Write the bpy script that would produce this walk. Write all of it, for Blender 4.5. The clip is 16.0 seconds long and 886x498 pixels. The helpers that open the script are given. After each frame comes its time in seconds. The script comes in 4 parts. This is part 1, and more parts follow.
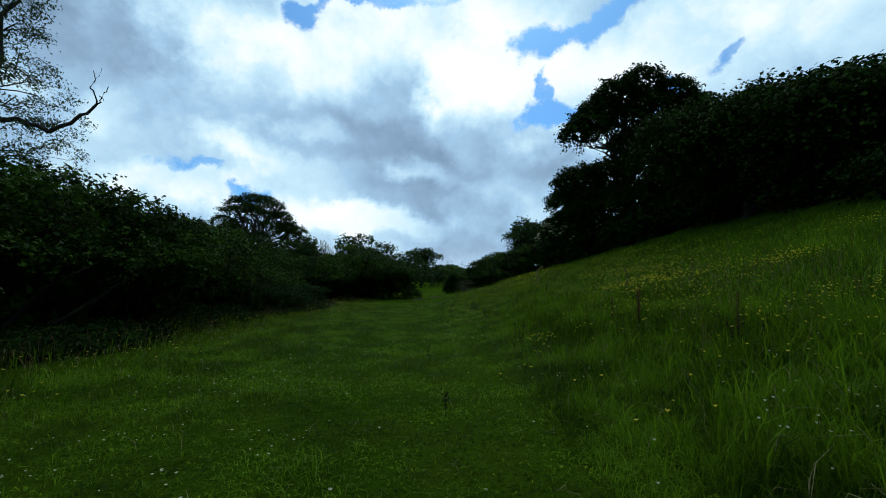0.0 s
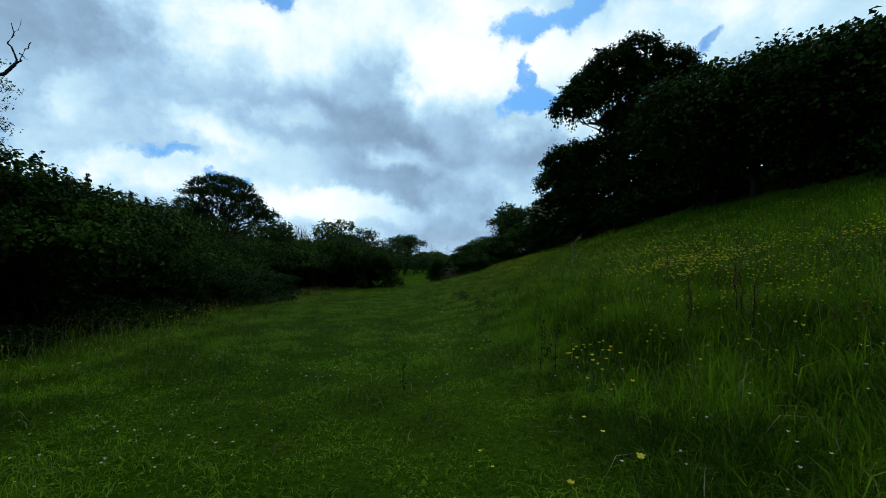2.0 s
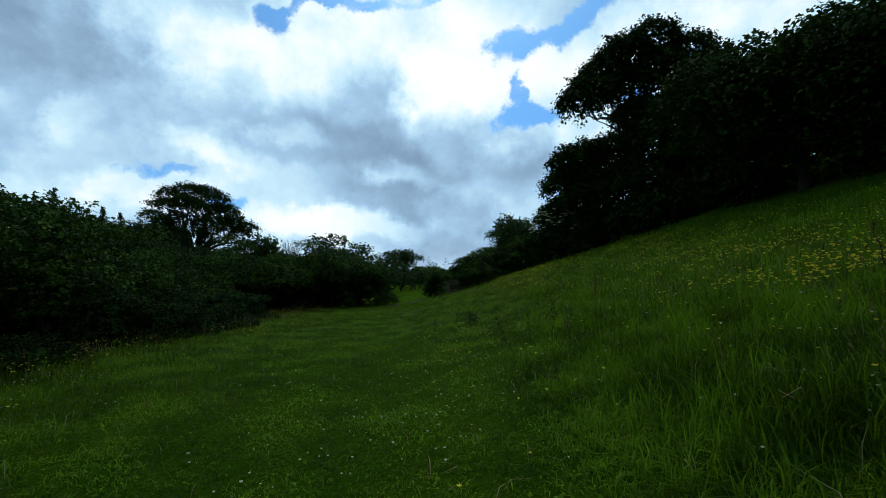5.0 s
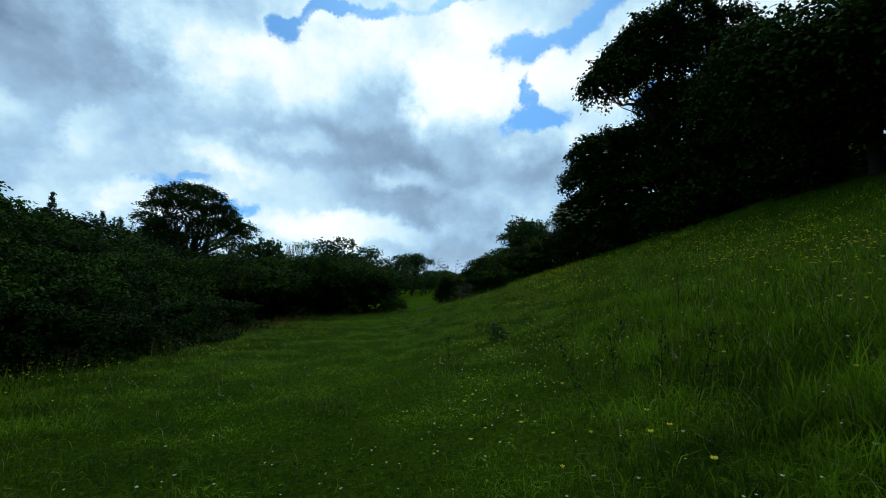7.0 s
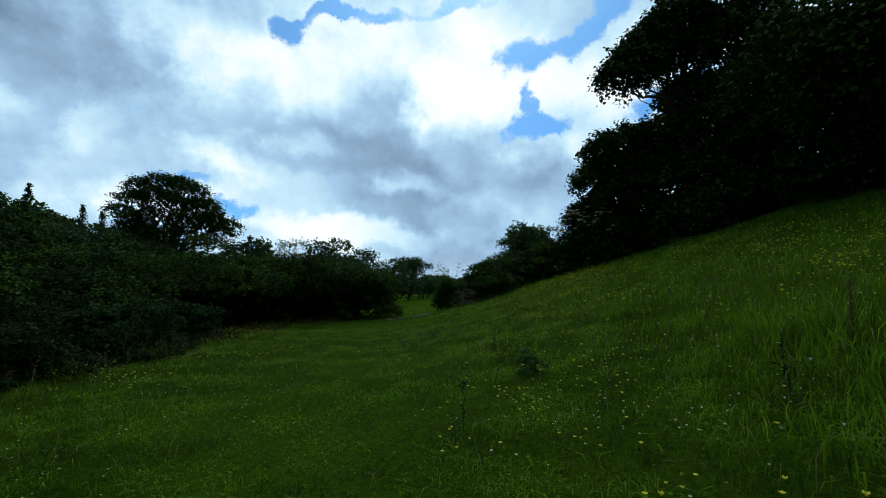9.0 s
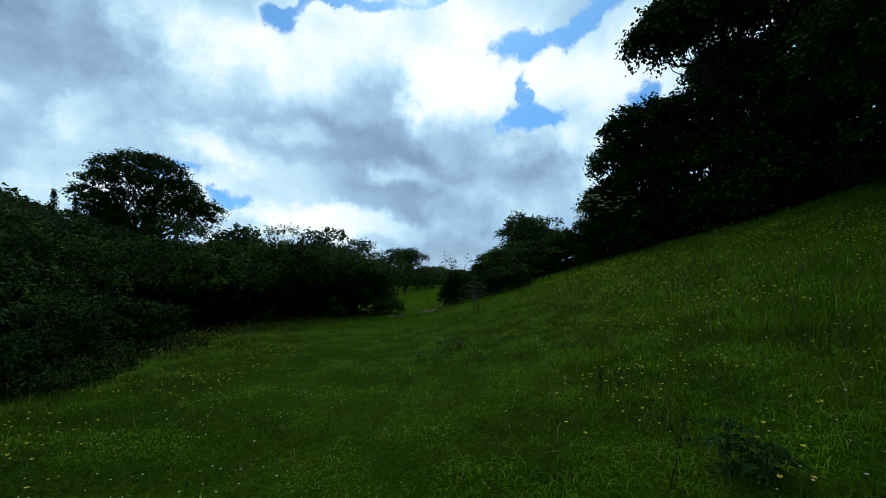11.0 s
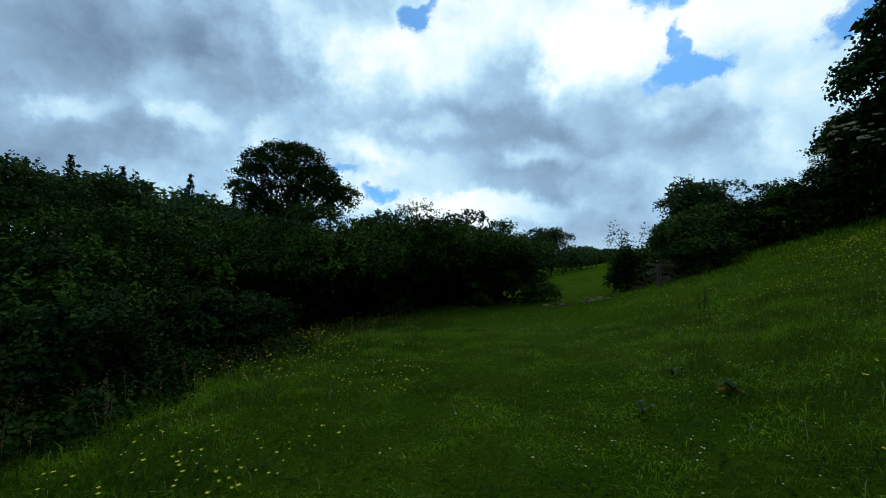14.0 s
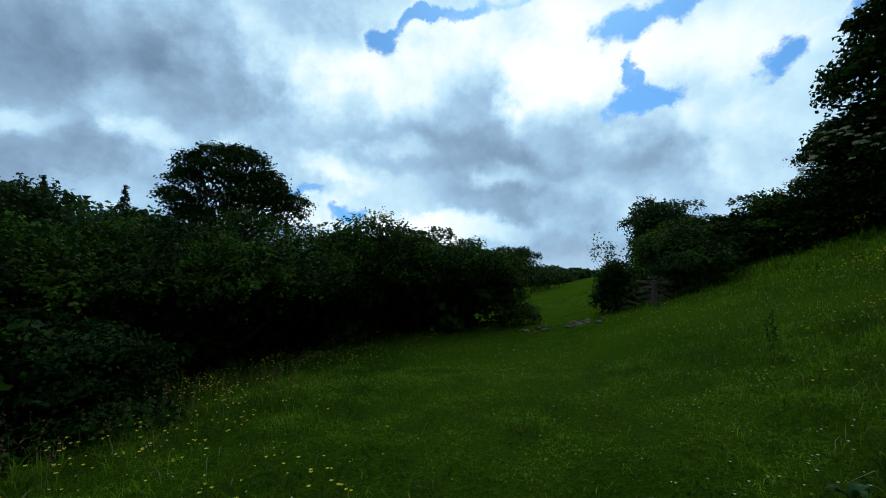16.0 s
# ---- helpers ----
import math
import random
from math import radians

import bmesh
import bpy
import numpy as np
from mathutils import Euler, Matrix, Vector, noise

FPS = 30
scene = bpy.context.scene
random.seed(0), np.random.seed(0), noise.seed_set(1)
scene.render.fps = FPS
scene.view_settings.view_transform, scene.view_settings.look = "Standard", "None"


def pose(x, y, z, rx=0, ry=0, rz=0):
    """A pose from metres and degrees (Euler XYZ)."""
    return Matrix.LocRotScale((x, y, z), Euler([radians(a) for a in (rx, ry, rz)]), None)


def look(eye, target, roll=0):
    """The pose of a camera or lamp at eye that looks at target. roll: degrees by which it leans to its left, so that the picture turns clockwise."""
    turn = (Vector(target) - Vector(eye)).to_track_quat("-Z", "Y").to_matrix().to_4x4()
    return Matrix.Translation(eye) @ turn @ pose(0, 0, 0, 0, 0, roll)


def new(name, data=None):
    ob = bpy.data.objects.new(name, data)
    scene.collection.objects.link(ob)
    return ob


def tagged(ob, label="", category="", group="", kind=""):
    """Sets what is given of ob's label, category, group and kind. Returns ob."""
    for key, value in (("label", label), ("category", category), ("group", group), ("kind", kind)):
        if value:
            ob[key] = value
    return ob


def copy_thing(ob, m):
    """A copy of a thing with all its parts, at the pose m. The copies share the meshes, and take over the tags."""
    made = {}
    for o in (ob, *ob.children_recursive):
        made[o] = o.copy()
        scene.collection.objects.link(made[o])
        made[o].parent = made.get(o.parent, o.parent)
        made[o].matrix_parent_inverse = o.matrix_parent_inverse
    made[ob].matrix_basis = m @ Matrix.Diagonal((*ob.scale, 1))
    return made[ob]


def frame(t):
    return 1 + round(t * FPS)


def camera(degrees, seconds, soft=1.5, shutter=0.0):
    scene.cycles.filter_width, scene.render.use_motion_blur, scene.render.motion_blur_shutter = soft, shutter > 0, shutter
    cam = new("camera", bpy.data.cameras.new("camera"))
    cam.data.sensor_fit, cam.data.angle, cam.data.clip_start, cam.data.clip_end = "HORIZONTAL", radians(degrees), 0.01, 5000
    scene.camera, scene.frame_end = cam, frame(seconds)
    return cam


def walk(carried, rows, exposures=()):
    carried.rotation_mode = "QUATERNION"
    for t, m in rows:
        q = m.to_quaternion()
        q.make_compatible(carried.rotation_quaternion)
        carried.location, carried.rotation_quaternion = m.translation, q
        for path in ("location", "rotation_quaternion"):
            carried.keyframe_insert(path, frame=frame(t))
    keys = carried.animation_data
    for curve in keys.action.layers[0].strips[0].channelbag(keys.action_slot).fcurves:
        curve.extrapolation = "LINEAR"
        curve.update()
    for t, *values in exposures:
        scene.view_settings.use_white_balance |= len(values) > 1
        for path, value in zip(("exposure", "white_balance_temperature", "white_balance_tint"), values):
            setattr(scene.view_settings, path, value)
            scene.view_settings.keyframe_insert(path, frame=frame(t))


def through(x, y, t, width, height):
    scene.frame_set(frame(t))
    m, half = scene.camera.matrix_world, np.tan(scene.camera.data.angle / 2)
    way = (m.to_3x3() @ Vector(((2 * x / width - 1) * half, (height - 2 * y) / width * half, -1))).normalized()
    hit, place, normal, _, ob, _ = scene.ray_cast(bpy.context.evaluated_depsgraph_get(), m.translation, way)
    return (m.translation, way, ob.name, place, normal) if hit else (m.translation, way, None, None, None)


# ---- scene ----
# Camera: seconds, place, then yaw to the left, pitch up and roll in degrees.
cam = camera(93.36, 16.0, 1.0)
PATH = (
    (0.0, 0.00, -0.00, 1.50, 0.52, 5.50, 1.52),
    (0.5, -0.02, 0.69, 1.49, 1.44, 5.08, 2.12),
    (1.0, -0.04, 1.36, 1.49, -0.24, 4.27, 1.30),
    (1.5, -0.05, 2.06, 1.45, 0.24, 4.22, 1.54),
    (2.0, -0.00, 2.79, 1.47, -1.75, 3.82, 0.89),
    (2.5, 0.00, 3.53, 1.45, -0.82, 4.48, 1.05),
    (3.0, -0.04, 4.21, 1.48, -1.25, 4.83, 0.58),
    (3.5, -0.01, 4.89, 1.48, -0.58, 4.86, 0.31),
    (4.0, 0.02, 5.55, 1.47, -1.79, 5.59, -0.10),
    (4.2, 0.05, 5.81, 1.49, -1.81, 5.58, -0.00),
    (6.3, 0.08, 8.72, 1.52, -2.65, 6.39, -1.07),
    (6.5, 0.07, 9.00, 1.52, -2.23, 6.25, -1.10),
    (7.0, 0.09, 9.71, 1.54, -0.64, 6.47, -0.72),
    (7.5, 0.12, 10.38, 1.57, 0.42, 6.88, -0.17),
    (8.0, 0.14, 11.03, 1.57, -0.99, 6.84, -0.59),
    (8.5, 0.13, 11.71, 1.57, -0.91, 6.86, -0.35),
    (8.7, 0.08, 12.00, 1.60, -0.84, 7.18, 0.41),
    (10.8, -0.74, 15.30, 1.79, -1.53, 5.84, -0.25),
    (11.0, -0.80, 15.62, 1.82, -1.69, 5.94, 0.46),
    (11.5, -0.86, 16.45, 1.89, 1.89, 4.88, 0.03),
    (12.0, -0.93, 17.26, 1.93, 5.96, 3.47, -0.12),
    (12.5, -1.07, 18.01, 1.93, 10.74, 2.35, -0.16),
    (13.0, -1.23, 18.72, 1.91, 14.30, 2.77, -0.09),
    (13.5, -1.45, 19.43, 1.89, 16.45, 3.29, -0.64),
    (14.0, -1.70, 20.16, 1.85, 17.47, 3.66, -0.65),
    (14.5, -1.89, 20.91, 1.83, 18.45, 3.80, -0.51),
    (15.0, -2.06, 21.64, 1.82, 17.42, 5.18, -0.58),
    (15.5, -2.22, 22.36, 1.84, 15.30, 5.85, -0.79),
    (16.0, -2.38, 23.09, 1.86, 12.95, 6.35, -1.19),
)


def aim(yaw, pitch, roll):
    return pose(0, 0, 0, 90, 0, yaw) @ pose(0, 0, 0, pitch, 0, 0) @ pose(0, 0, 0, 0, 0, roll)


walk(cam, [(t, Matrix.Translation((x, y, z)) @ aim(a, b, c)) for t, x, y, z, a, b, c in PATH])

# ---- sky and sun ----
scene.view_settings.exposure = 0.0


class Nodes:
    """A short way to write node trees."""

    def __init__(self, tree):
        self.tree = tree
        tree.nodes.clear()

    def add(self, kind, inputs=(), **props):
        n = self.tree.nodes.new(kind)
        for key, value in props.items():
            setattr(n, key, value)
        for key, value in dict(inputs).items():
            self.put(n.inputs[key], value)
        return n

    def put(self, socket, value):
        if isinstance(value, bpy.types.NodeSocket):
            self.tree.links.new(value, socket)
        else:
            socket.default_value = value

    def math(self, op, a, b=0.0, c=0.0, clamp=False):
        n = self.add("ShaderNodeMath", {0: a, 1: b, 2: c}, operation=op)
        n.use_clamp = clamp
        return n.outputs[0]

    def vec(self, op, a, b=(0, 0, 0)):
        return self.add("ShaderNodeVectorMath", {0: a, 1: b}, operation=op).outputs[0]

    def noise(self, vector, scale, detail=4.0, rough=0.55, distort=0.0):
        return self.add("ShaderNodeTexNoise", {"Vector": vector, "Scale": scale, "Detail": detail, "Roughness": rough,
                                               "Distortion": distort}).outputs["Fac"]

    def ramp(self, value, lo, hi, a=0.0, b=1.0):
        return self.add("ShaderNodeMapRange", {0: value, 1: lo, 2: hi, 3: a, 4: b}, interpolation_type="SMOOTHSTEP").outputs[0]

    def mix(self, fac, a, b):
        n = self.add("ShaderNodeMix", {"Factor": fac}, data_type="RGBA")
        self.put(n.inputs[6], a if isinstance(a, bpy.types.NodeSocket) else (*a, 1))
        self.put(n.inputs[7], b if isinstance(b, bpy.types.NodeSocket) else (*b, 1))
        return n.outputs[2]


SUN_UP, SUN_TURN = 52.0, 4.0  # behind the bright clouds ahead
world = bpy.data.worlds.new("cloudy_sky")
scene.world = world
world.use_nodes = True
w = Nodes(world.node_tree)
ray = w.add("ShaderNodeTexCoord").outputs["Generated"]
sky = w.add("ShaderNodeTexSky", sky_type="NISHITA", sun_disc=False, sun_elevation=radians(SUN_UP), sun_rotation=radians(SUN_TURN),
            altitude=100.0)
blue = w.vec("MULTIPLY", sky.outputs[0], (0.040, 0.088, 0.130))
part_xyz = w.add("ShaderNodeSeparateXYZ", {0: ray})
ahead = w.math("MAXIMUM", w.math("ADD", part_xyz.outputs[1], 1.0), 0.05)
flat = w.add("ShaderNodeCombineXYZ", {0: w.math("DIVIDE", part_xyz.outputs[0], ahead), 1: w.math("DIVIDE", part_xyz.outputs[2], ahead)}).outputs[0]
bend = w.add("ShaderNodeTexNoise", {"Vector": flat, "Scale": 9.0, "Detail": 6.0, "Roughness": 0.62}).outputs["Color"]
bend = w.vec("SUBTRACT", bend, (0.5, 0.5, 0.5))
warped = w.vec("ADD", flat, w.vec("MULTIPLY", bend, (0.16, 0.11, 0.0)))


def patch(cx, cy, rx, ry, tilt=0.0):
    """A soft-edged oval on the sky: one at its middle, nought past its rim."""
    m = w.add("ShaderNodeMapping", {0: warped, "Location": (cx, cy, 0), "Rotation": (0, 0, radians(tilt)), "Scale": (rx, ry, 1)},
              vector_type="TEXTURE")
    return w.ramp(w.add("ShaderNodeVectorMath", {0: m.outputs[0]}, operation="LENGTH").outputs["Value"], 1.25, 0.35)


def summed(patches):
    total = 0.0
    for weight, *oval in patches:
        total = w.math("MULTIPLY_ADD", patch(*oval), weight, total)
    return total


# Cloud by its place on the sky: gaps of blue, sunlit tops, grey bases.
GAPS = (
    (0.90, -0.085, 0.336, 0.055, 0.013, 6),
    (0.70, 0.020, 0.345, 0.060, 0.010, 4),
    (1.00, -0.163, 0.305, 0.030, 0.018, -12),
    (0.85, -0.128, 0.324, 0.036, 0.011, 24),
    (1.00, 0.097, 0.287, 0.044, 0.024, 0),
    (1.00, 0.171, 0.313, 0.066, 0.018, 25),
    (1.00, 0.111, 0.209, 0.053, 0.017, 12),
    (0.80, -0.290, 0.126, 0.040, 0.011, 0),
    (0.75, 0.290, 0.248, 0.024, 0.013, 20),
    (0.80, -0.240, 0.103, 0.036, 0.010, 0),
    (0.90, 0.240, 0.227, 0.026, 0.020, 0),
    (0.80, 0.111, 0.240, 0.012, 0.021, 0),
)
TOPS = (
    (0.36, -0.026, 0.288, 0.251, 0.074, -5),
    (0.30, 0.271, 0.279, 0.181, 0.058, 5),
    (0.35, -0.237, 0.274, 0.115, 0.046, -20),
    (0.40, -0.033, 0.136, 0.045, 0.022, -10),
    (0.30, -0.162, 0.175, 0.038, 0.021, 0),
    (0.30, -0.229, 0.150, 0.051, 0.021, -15),
    (0.30, -0.355, 0.187, 0.032, 0.024, 0),
    (0.30, -0.290, 0.106, 0.103, 0.022, -8),
    (0.25, 0.122, 0.183, 0.068, 0.030, 10),
    (0.35, -0.102, 0.079, 0.105, 0.019, -8),
    (0.30, -0.448, 0.194, 0.040, 0.019, 0),
    (0.30, -0.545, 0.211, 0.040, 0.018, 0),
    (0.35, 0.021, 0.234, 0.071, 0.044, 0),
)
BASES = (
    (0.40, -0.130, 0.167, 0.168, 0.046, -10),
    (0.32, 0.044, 0.164, 0.103, 0.054, 0),
    (0.28, -0.049, 0.105, 0.130, 0.023, -5),
    (0.20, -0.338, 0.229, 0.081, 0.059, 0),
    (0.42, -0.493, 0.304, 0.143, 0.055, 0),
    (0.27, -0.395, 0.260, 0.133, 0.045, 0),
    (0.12, -0.306, 0.171, 0.086, 0.036, 0),
    (0.20, -0.526, 0.170, 0.066, 0.030, 0),
    (0.24, -0.091, 0.211, 0.072, 0.037, 0),
    (0.24, 0.020, 0.056, 0.096, 0.021, 0),
    (0.24, 0.133, 0.137, 0.050, 0.036, 0),
)
mid = w.noise(warped, 4.5, 4.0, 0.5)
fine = w.noise(warped, 14.0, 8.0, 0.68)
grain = w.noise(flat, 18.0, 7.0, 0.6)
puff = w.add("ShaderNodeTexVoronoi", {"Vector": w.vec("ADD", flat, w.vec("MULTIPLY", bend, (0.05, 0.04, 0.0))), "Scale": 10.0, "Detail": 4.0, "Roughness": 0.6, "Lacunarity": 2.3,
                                      "Smoothness": 0.6}, feature="SMOOTH_F1", normalize=True).outputs["Distance"]
lit = w.math("MULTIPLY_ADD", w.math("SUBTRACT", mid, 0.5), 1.2, w.math("SUBTRACT", summed(TOPS), summed(BASES)))
lit = w.math("MULTIPLY_ADD", w.math("SUBTRACT", grain, 0.5), 0.75, lit)
lit = w.math("MULTIPLY_ADD", w.math("SUBTRACT", 0.32, puff), 0.85, lit)
lit = w.math("ADD", lit, w.math("MULTIPLY_ADD", patch(0.05, 0.35, 0.75, 0.6), 0.50, 0.18))
shade = w.add("ShaderNodeValToRGB", {0: w.math("MULTIPLY_ADD", lit, 0.68, 0.12)})
ramp = shade.color_ramp
ramp.elements[0].position, ramp.elements[0].color = 0.0, (0.156, 0.255, 0.39, 1)
ramp.elements[1].position, ramp.elements[1].color = 1.0, (1.04, 1.14, 1.2, 1)
for at, c in ((0.28, (0.270, 0.425, 0.605)), (0.48, (0.382, 0.61, 0.835)), (0.68, (0.595, 0.85, 1.0)), (0.86, (0.92, 1.03, 1.08))):
    ramp.elements.new(at).color = (*c, 1)
hole = w.math("ADD", summed(GAPS), w.math("MULTIPLY", w.math("SUBTRACT", fine, 0.5), 1.3))
clear = w.ramp(hole, 0.18, 0.95)
up = part_xyz.outputs[2]
cover = w.mix(clear, shade.outputs[0], blue)
haze = w.mix(w.ramp(up, 0.14, 0.0, 0.0, 0.55), cover, (0.50, 0.62, 0.76))
w.add("ShaderNodeOutputWorld", {0: w.add("ShaderNodeBackground", {0: haze, 1: 1.0}).outputs[0]})

lamp = bpy.data.lights.new("sun", "SUN")
lamp.energy, lamp.angle, lamp.color = 0.5, radians(25), (1.0, 0.96, 0.9)
sun = new("sun", lamp)
turn, lift = radians(SUN_TURN), radians(SUN_UP)
sun.matrix_world = look((math.sin(turn) * math.cos(lift) * 100, math.cos(turn) * math.cos(lift) * 100, math.sin(lift) * 100), (0, 0, 0))

# ---- materials ----
def material(name):
    m = bpy.data.materials.new(name)
    m.use_nodes = True
    return m, Nodes(m.node_tree)


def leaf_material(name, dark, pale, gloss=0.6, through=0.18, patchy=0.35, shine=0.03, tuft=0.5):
    """Foliage: each leaf its own green, with broad noise patches of paler green."""
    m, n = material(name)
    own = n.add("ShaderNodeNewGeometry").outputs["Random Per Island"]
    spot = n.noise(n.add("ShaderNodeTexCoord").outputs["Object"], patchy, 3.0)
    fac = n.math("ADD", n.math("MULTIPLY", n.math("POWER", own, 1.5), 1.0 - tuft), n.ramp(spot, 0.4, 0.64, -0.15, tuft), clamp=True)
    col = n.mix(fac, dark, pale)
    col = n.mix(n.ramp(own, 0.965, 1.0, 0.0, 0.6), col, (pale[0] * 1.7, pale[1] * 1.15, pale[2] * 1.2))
    face = n.add("ShaderNodeBsdfPrincipled", {"Base Color": col, "Roughness": gloss, "Specular IOR Level": shine})
    glow = n.add("ShaderNodeBsdfTranslucent", {0: n.mix(0.35, col, (pale[0] * 1.3, pale[1] * 1.4, pale[2]))})
    n.add("ShaderNodeOutputMaterial", {0: n.add("ShaderNodeMixShader", {0: through, 1: face.outputs[0], 2: glow.outputs[0]}).outputs[0]})
    return m


def bark_material(name, dark, pale, scale=9.0):
    m, n = material(name)
    where = n.add("ShaderNodeTexCoord").outputs["Object"]
    long = n.add("ShaderNodeMapping", {0: where, "Scale": (1, 1, 0.22)}).outputs[0]
    ridge = n.noise(long, scale * 2.5, 6.0, 0.65, 0.6)
    moss = n.noise(where, 1.3, 3.0)
    col = n.mix(n.ramp(ridge, 0.3, 0.7), dark, pale)
    col = n.mix(n.ramp(moss, 0.5, 0.7, 0.0, 0.5), col, (0.07, 0.09, 0.03))
    bump = n.add("ShaderNodeBump", {"Height": ridge, "Strength": 0.7, "Distance": 0.03})
    b = n.add("ShaderNodeBsdfPrincipled", {"Base Color": col, "Roughness": 0.9, "Specular IOR Level": 0.1, "Normal": bump.outputs[0]})
    n.add("ShaderNodeOutputMaterial", {0: b.outputs[0]})
    return m


def plain_material(name, col, rough=0.6, vary=0.25, through=0.0, scale=30.0):
    m, n = material(name)
    own = n.add("ShaderNodeNewGeometry").outputs["Random Per Island"]
    grain = n.noise(n.add("ShaderNodeTexCoord").outputs["Object"], scale, 4.0)
    f = n.math("ADD", n.math("MULTIPLY", own, 0.6), n.math("MULTIPLY", grain, 0.6), clamp=True)
    c = n.mix(f, [v * (1 - vary) for v in col], [min(1.0, v * (1 + vary)) for v in col])
    out = n.add("ShaderNodeBsdfPrincipled", {"Base Color": c, "Roughness": rough, "Specular IOR Level": 0.08}).outputs[0]
    if through:
        out = n.add("ShaderNodeMixShader", {0: through, 1: out, 2: n.add("ShaderNodeBsdfTranslucent", {0: c}).outputs[0]}).outputs[0]
    n.add("ShaderNodeOutputMaterial", {0: out})
    return m


def stone_material(name, dark, pale):
    m, n = material(name)
    where = n.add("ShaderNodeTexCoord").outputs["Object"]
    own = n.add("ShaderNodeObjectInfo").outputs["Random"]
    coarse, fine = n.noise(where, 3.0, 5.0, 0.6), n.noise(where, 26.0, 5.0, 0.65)
    col = n.mix(n.math("ADD", n.math("MULTIPLY", own, 0.45), n.math("MULTIPLY", coarse, 0.6), clamp=True), dark, pale)
    col = n.mix(n.ramp(fine, 0.58, 0.75, 0.0, 0.55), col, (0.09, 0.10, 0.05))
    bump = n.add("ShaderNodeBump", {"Height": n.math("ADD", coarse, fine), "Strength": 0.6, "Distance": 0.03})
    b = n.add("ShaderNodeBsdfPrincipled", {"Base Color": col, "Roughness": 0.92, "Specular IOR Level": 0.1, "Normal": bump.outputs[0]})
    n.add("ShaderNodeOutputMaterial", {0: b.outputs[0]})
    return m


def turf_material():
    """The soil and thatch under the blades, and the sward where it is far off."""
    m, n = material("turf")
    where = n.add("ShaderNodeTexCoord").outputs["Object"]
    broad, mid, fine = n.noise(where, 0.22, 4.0), n.noise(where, 1.6, 5.0, 0.6), n.noise(where, 22.0, 6.0, 0.7)
    col = n.mix(n.ramp(broad, 0.35, 0.65), (0.034, 0.080, 0.004), (0.062, 0.112, 0.006))
    col = n.mix(n.ramp(mid, 0.4, 0.72, 0.0, 0.6), col, (0.070, 0.102, 0.007))
    col = n.mix(n.ramp(fine, 0.42, 0.7, 0.0, 0.75), col, (0.014, 0.030, 0.002))
    col = n.mix(n.ramp(n.noise(where, 0.9, 5.0, 0.7), 0.66, 0.76, 0.0, 0.5), col, (0.085, 0.078, 0.034))
    bump = n.add("ShaderNodeBump", {"Height": n.math("ADD", fine, mid), "Strength": 1.0, "Distance": 0.06})
    b = n.add("ShaderNodeBsdfPrincipled", {"Base Color": col, "Roughness": 0.95, "Specular IOR Level": 0.0, "Normal": bump.outputs[0]})
    n.add("ShaderNodeOutputMaterial", {0: b.outputs[0]})
    return m


TURF = turf_material()
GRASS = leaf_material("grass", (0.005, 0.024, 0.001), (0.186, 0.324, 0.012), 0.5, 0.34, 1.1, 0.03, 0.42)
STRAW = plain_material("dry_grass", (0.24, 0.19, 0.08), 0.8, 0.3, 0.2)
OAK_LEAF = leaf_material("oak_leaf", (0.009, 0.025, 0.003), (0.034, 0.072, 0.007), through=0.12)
# Hedge, bramble: strong noise patches paint dark hollows and lit clumps into leaf colour.
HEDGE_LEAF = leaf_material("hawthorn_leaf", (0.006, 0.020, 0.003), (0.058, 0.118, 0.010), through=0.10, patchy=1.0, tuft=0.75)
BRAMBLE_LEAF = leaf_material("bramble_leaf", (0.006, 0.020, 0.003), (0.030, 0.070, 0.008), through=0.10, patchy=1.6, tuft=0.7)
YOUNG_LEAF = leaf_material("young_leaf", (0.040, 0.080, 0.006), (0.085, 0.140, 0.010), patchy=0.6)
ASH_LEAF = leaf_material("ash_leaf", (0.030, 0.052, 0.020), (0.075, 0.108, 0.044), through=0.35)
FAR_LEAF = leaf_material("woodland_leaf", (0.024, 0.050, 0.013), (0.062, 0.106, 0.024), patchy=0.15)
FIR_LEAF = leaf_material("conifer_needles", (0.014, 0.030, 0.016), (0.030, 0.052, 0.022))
BARK = bark_material("bark", (0.016, 0.013, 0.010), (0.055, 0.047, 0.037))
DEAD_BARK = bark_material("dead_wood", (0.040, 0.028, 0.018), (0.125, 0.092, 0.062))
STONE = stone_material("limestone", (0.070, 0.056, 0.034), (0.20, 0.160, 0.095))
PETAL = plain_material("buttercup_petal", (0.78, 0.62, 0.05), 0.25, 0.12, 0.2)
WHITE_PETAL = plain_material("white_petal", (0.68, 0.63, 0.40), 0.6, 0.12, 0.2)
EYE = plain_material("flower_eye", (0.55, 0.42, 0.03), 0.7)
STEM = plain_material("green_stem", (0.05, 0.09, 0.02), 0.6)
DRY_STEM = plain_material("brown_stem", (0.024, 0.020, 0.009), 0.8)
RED_SEED = plain_material("dock_seed", (0.10, 0.05, 0.02), 0.8, 0.4)

# ---- land ----
def steps(value, xs, ys):
    return np.interp(value, xs, ys)


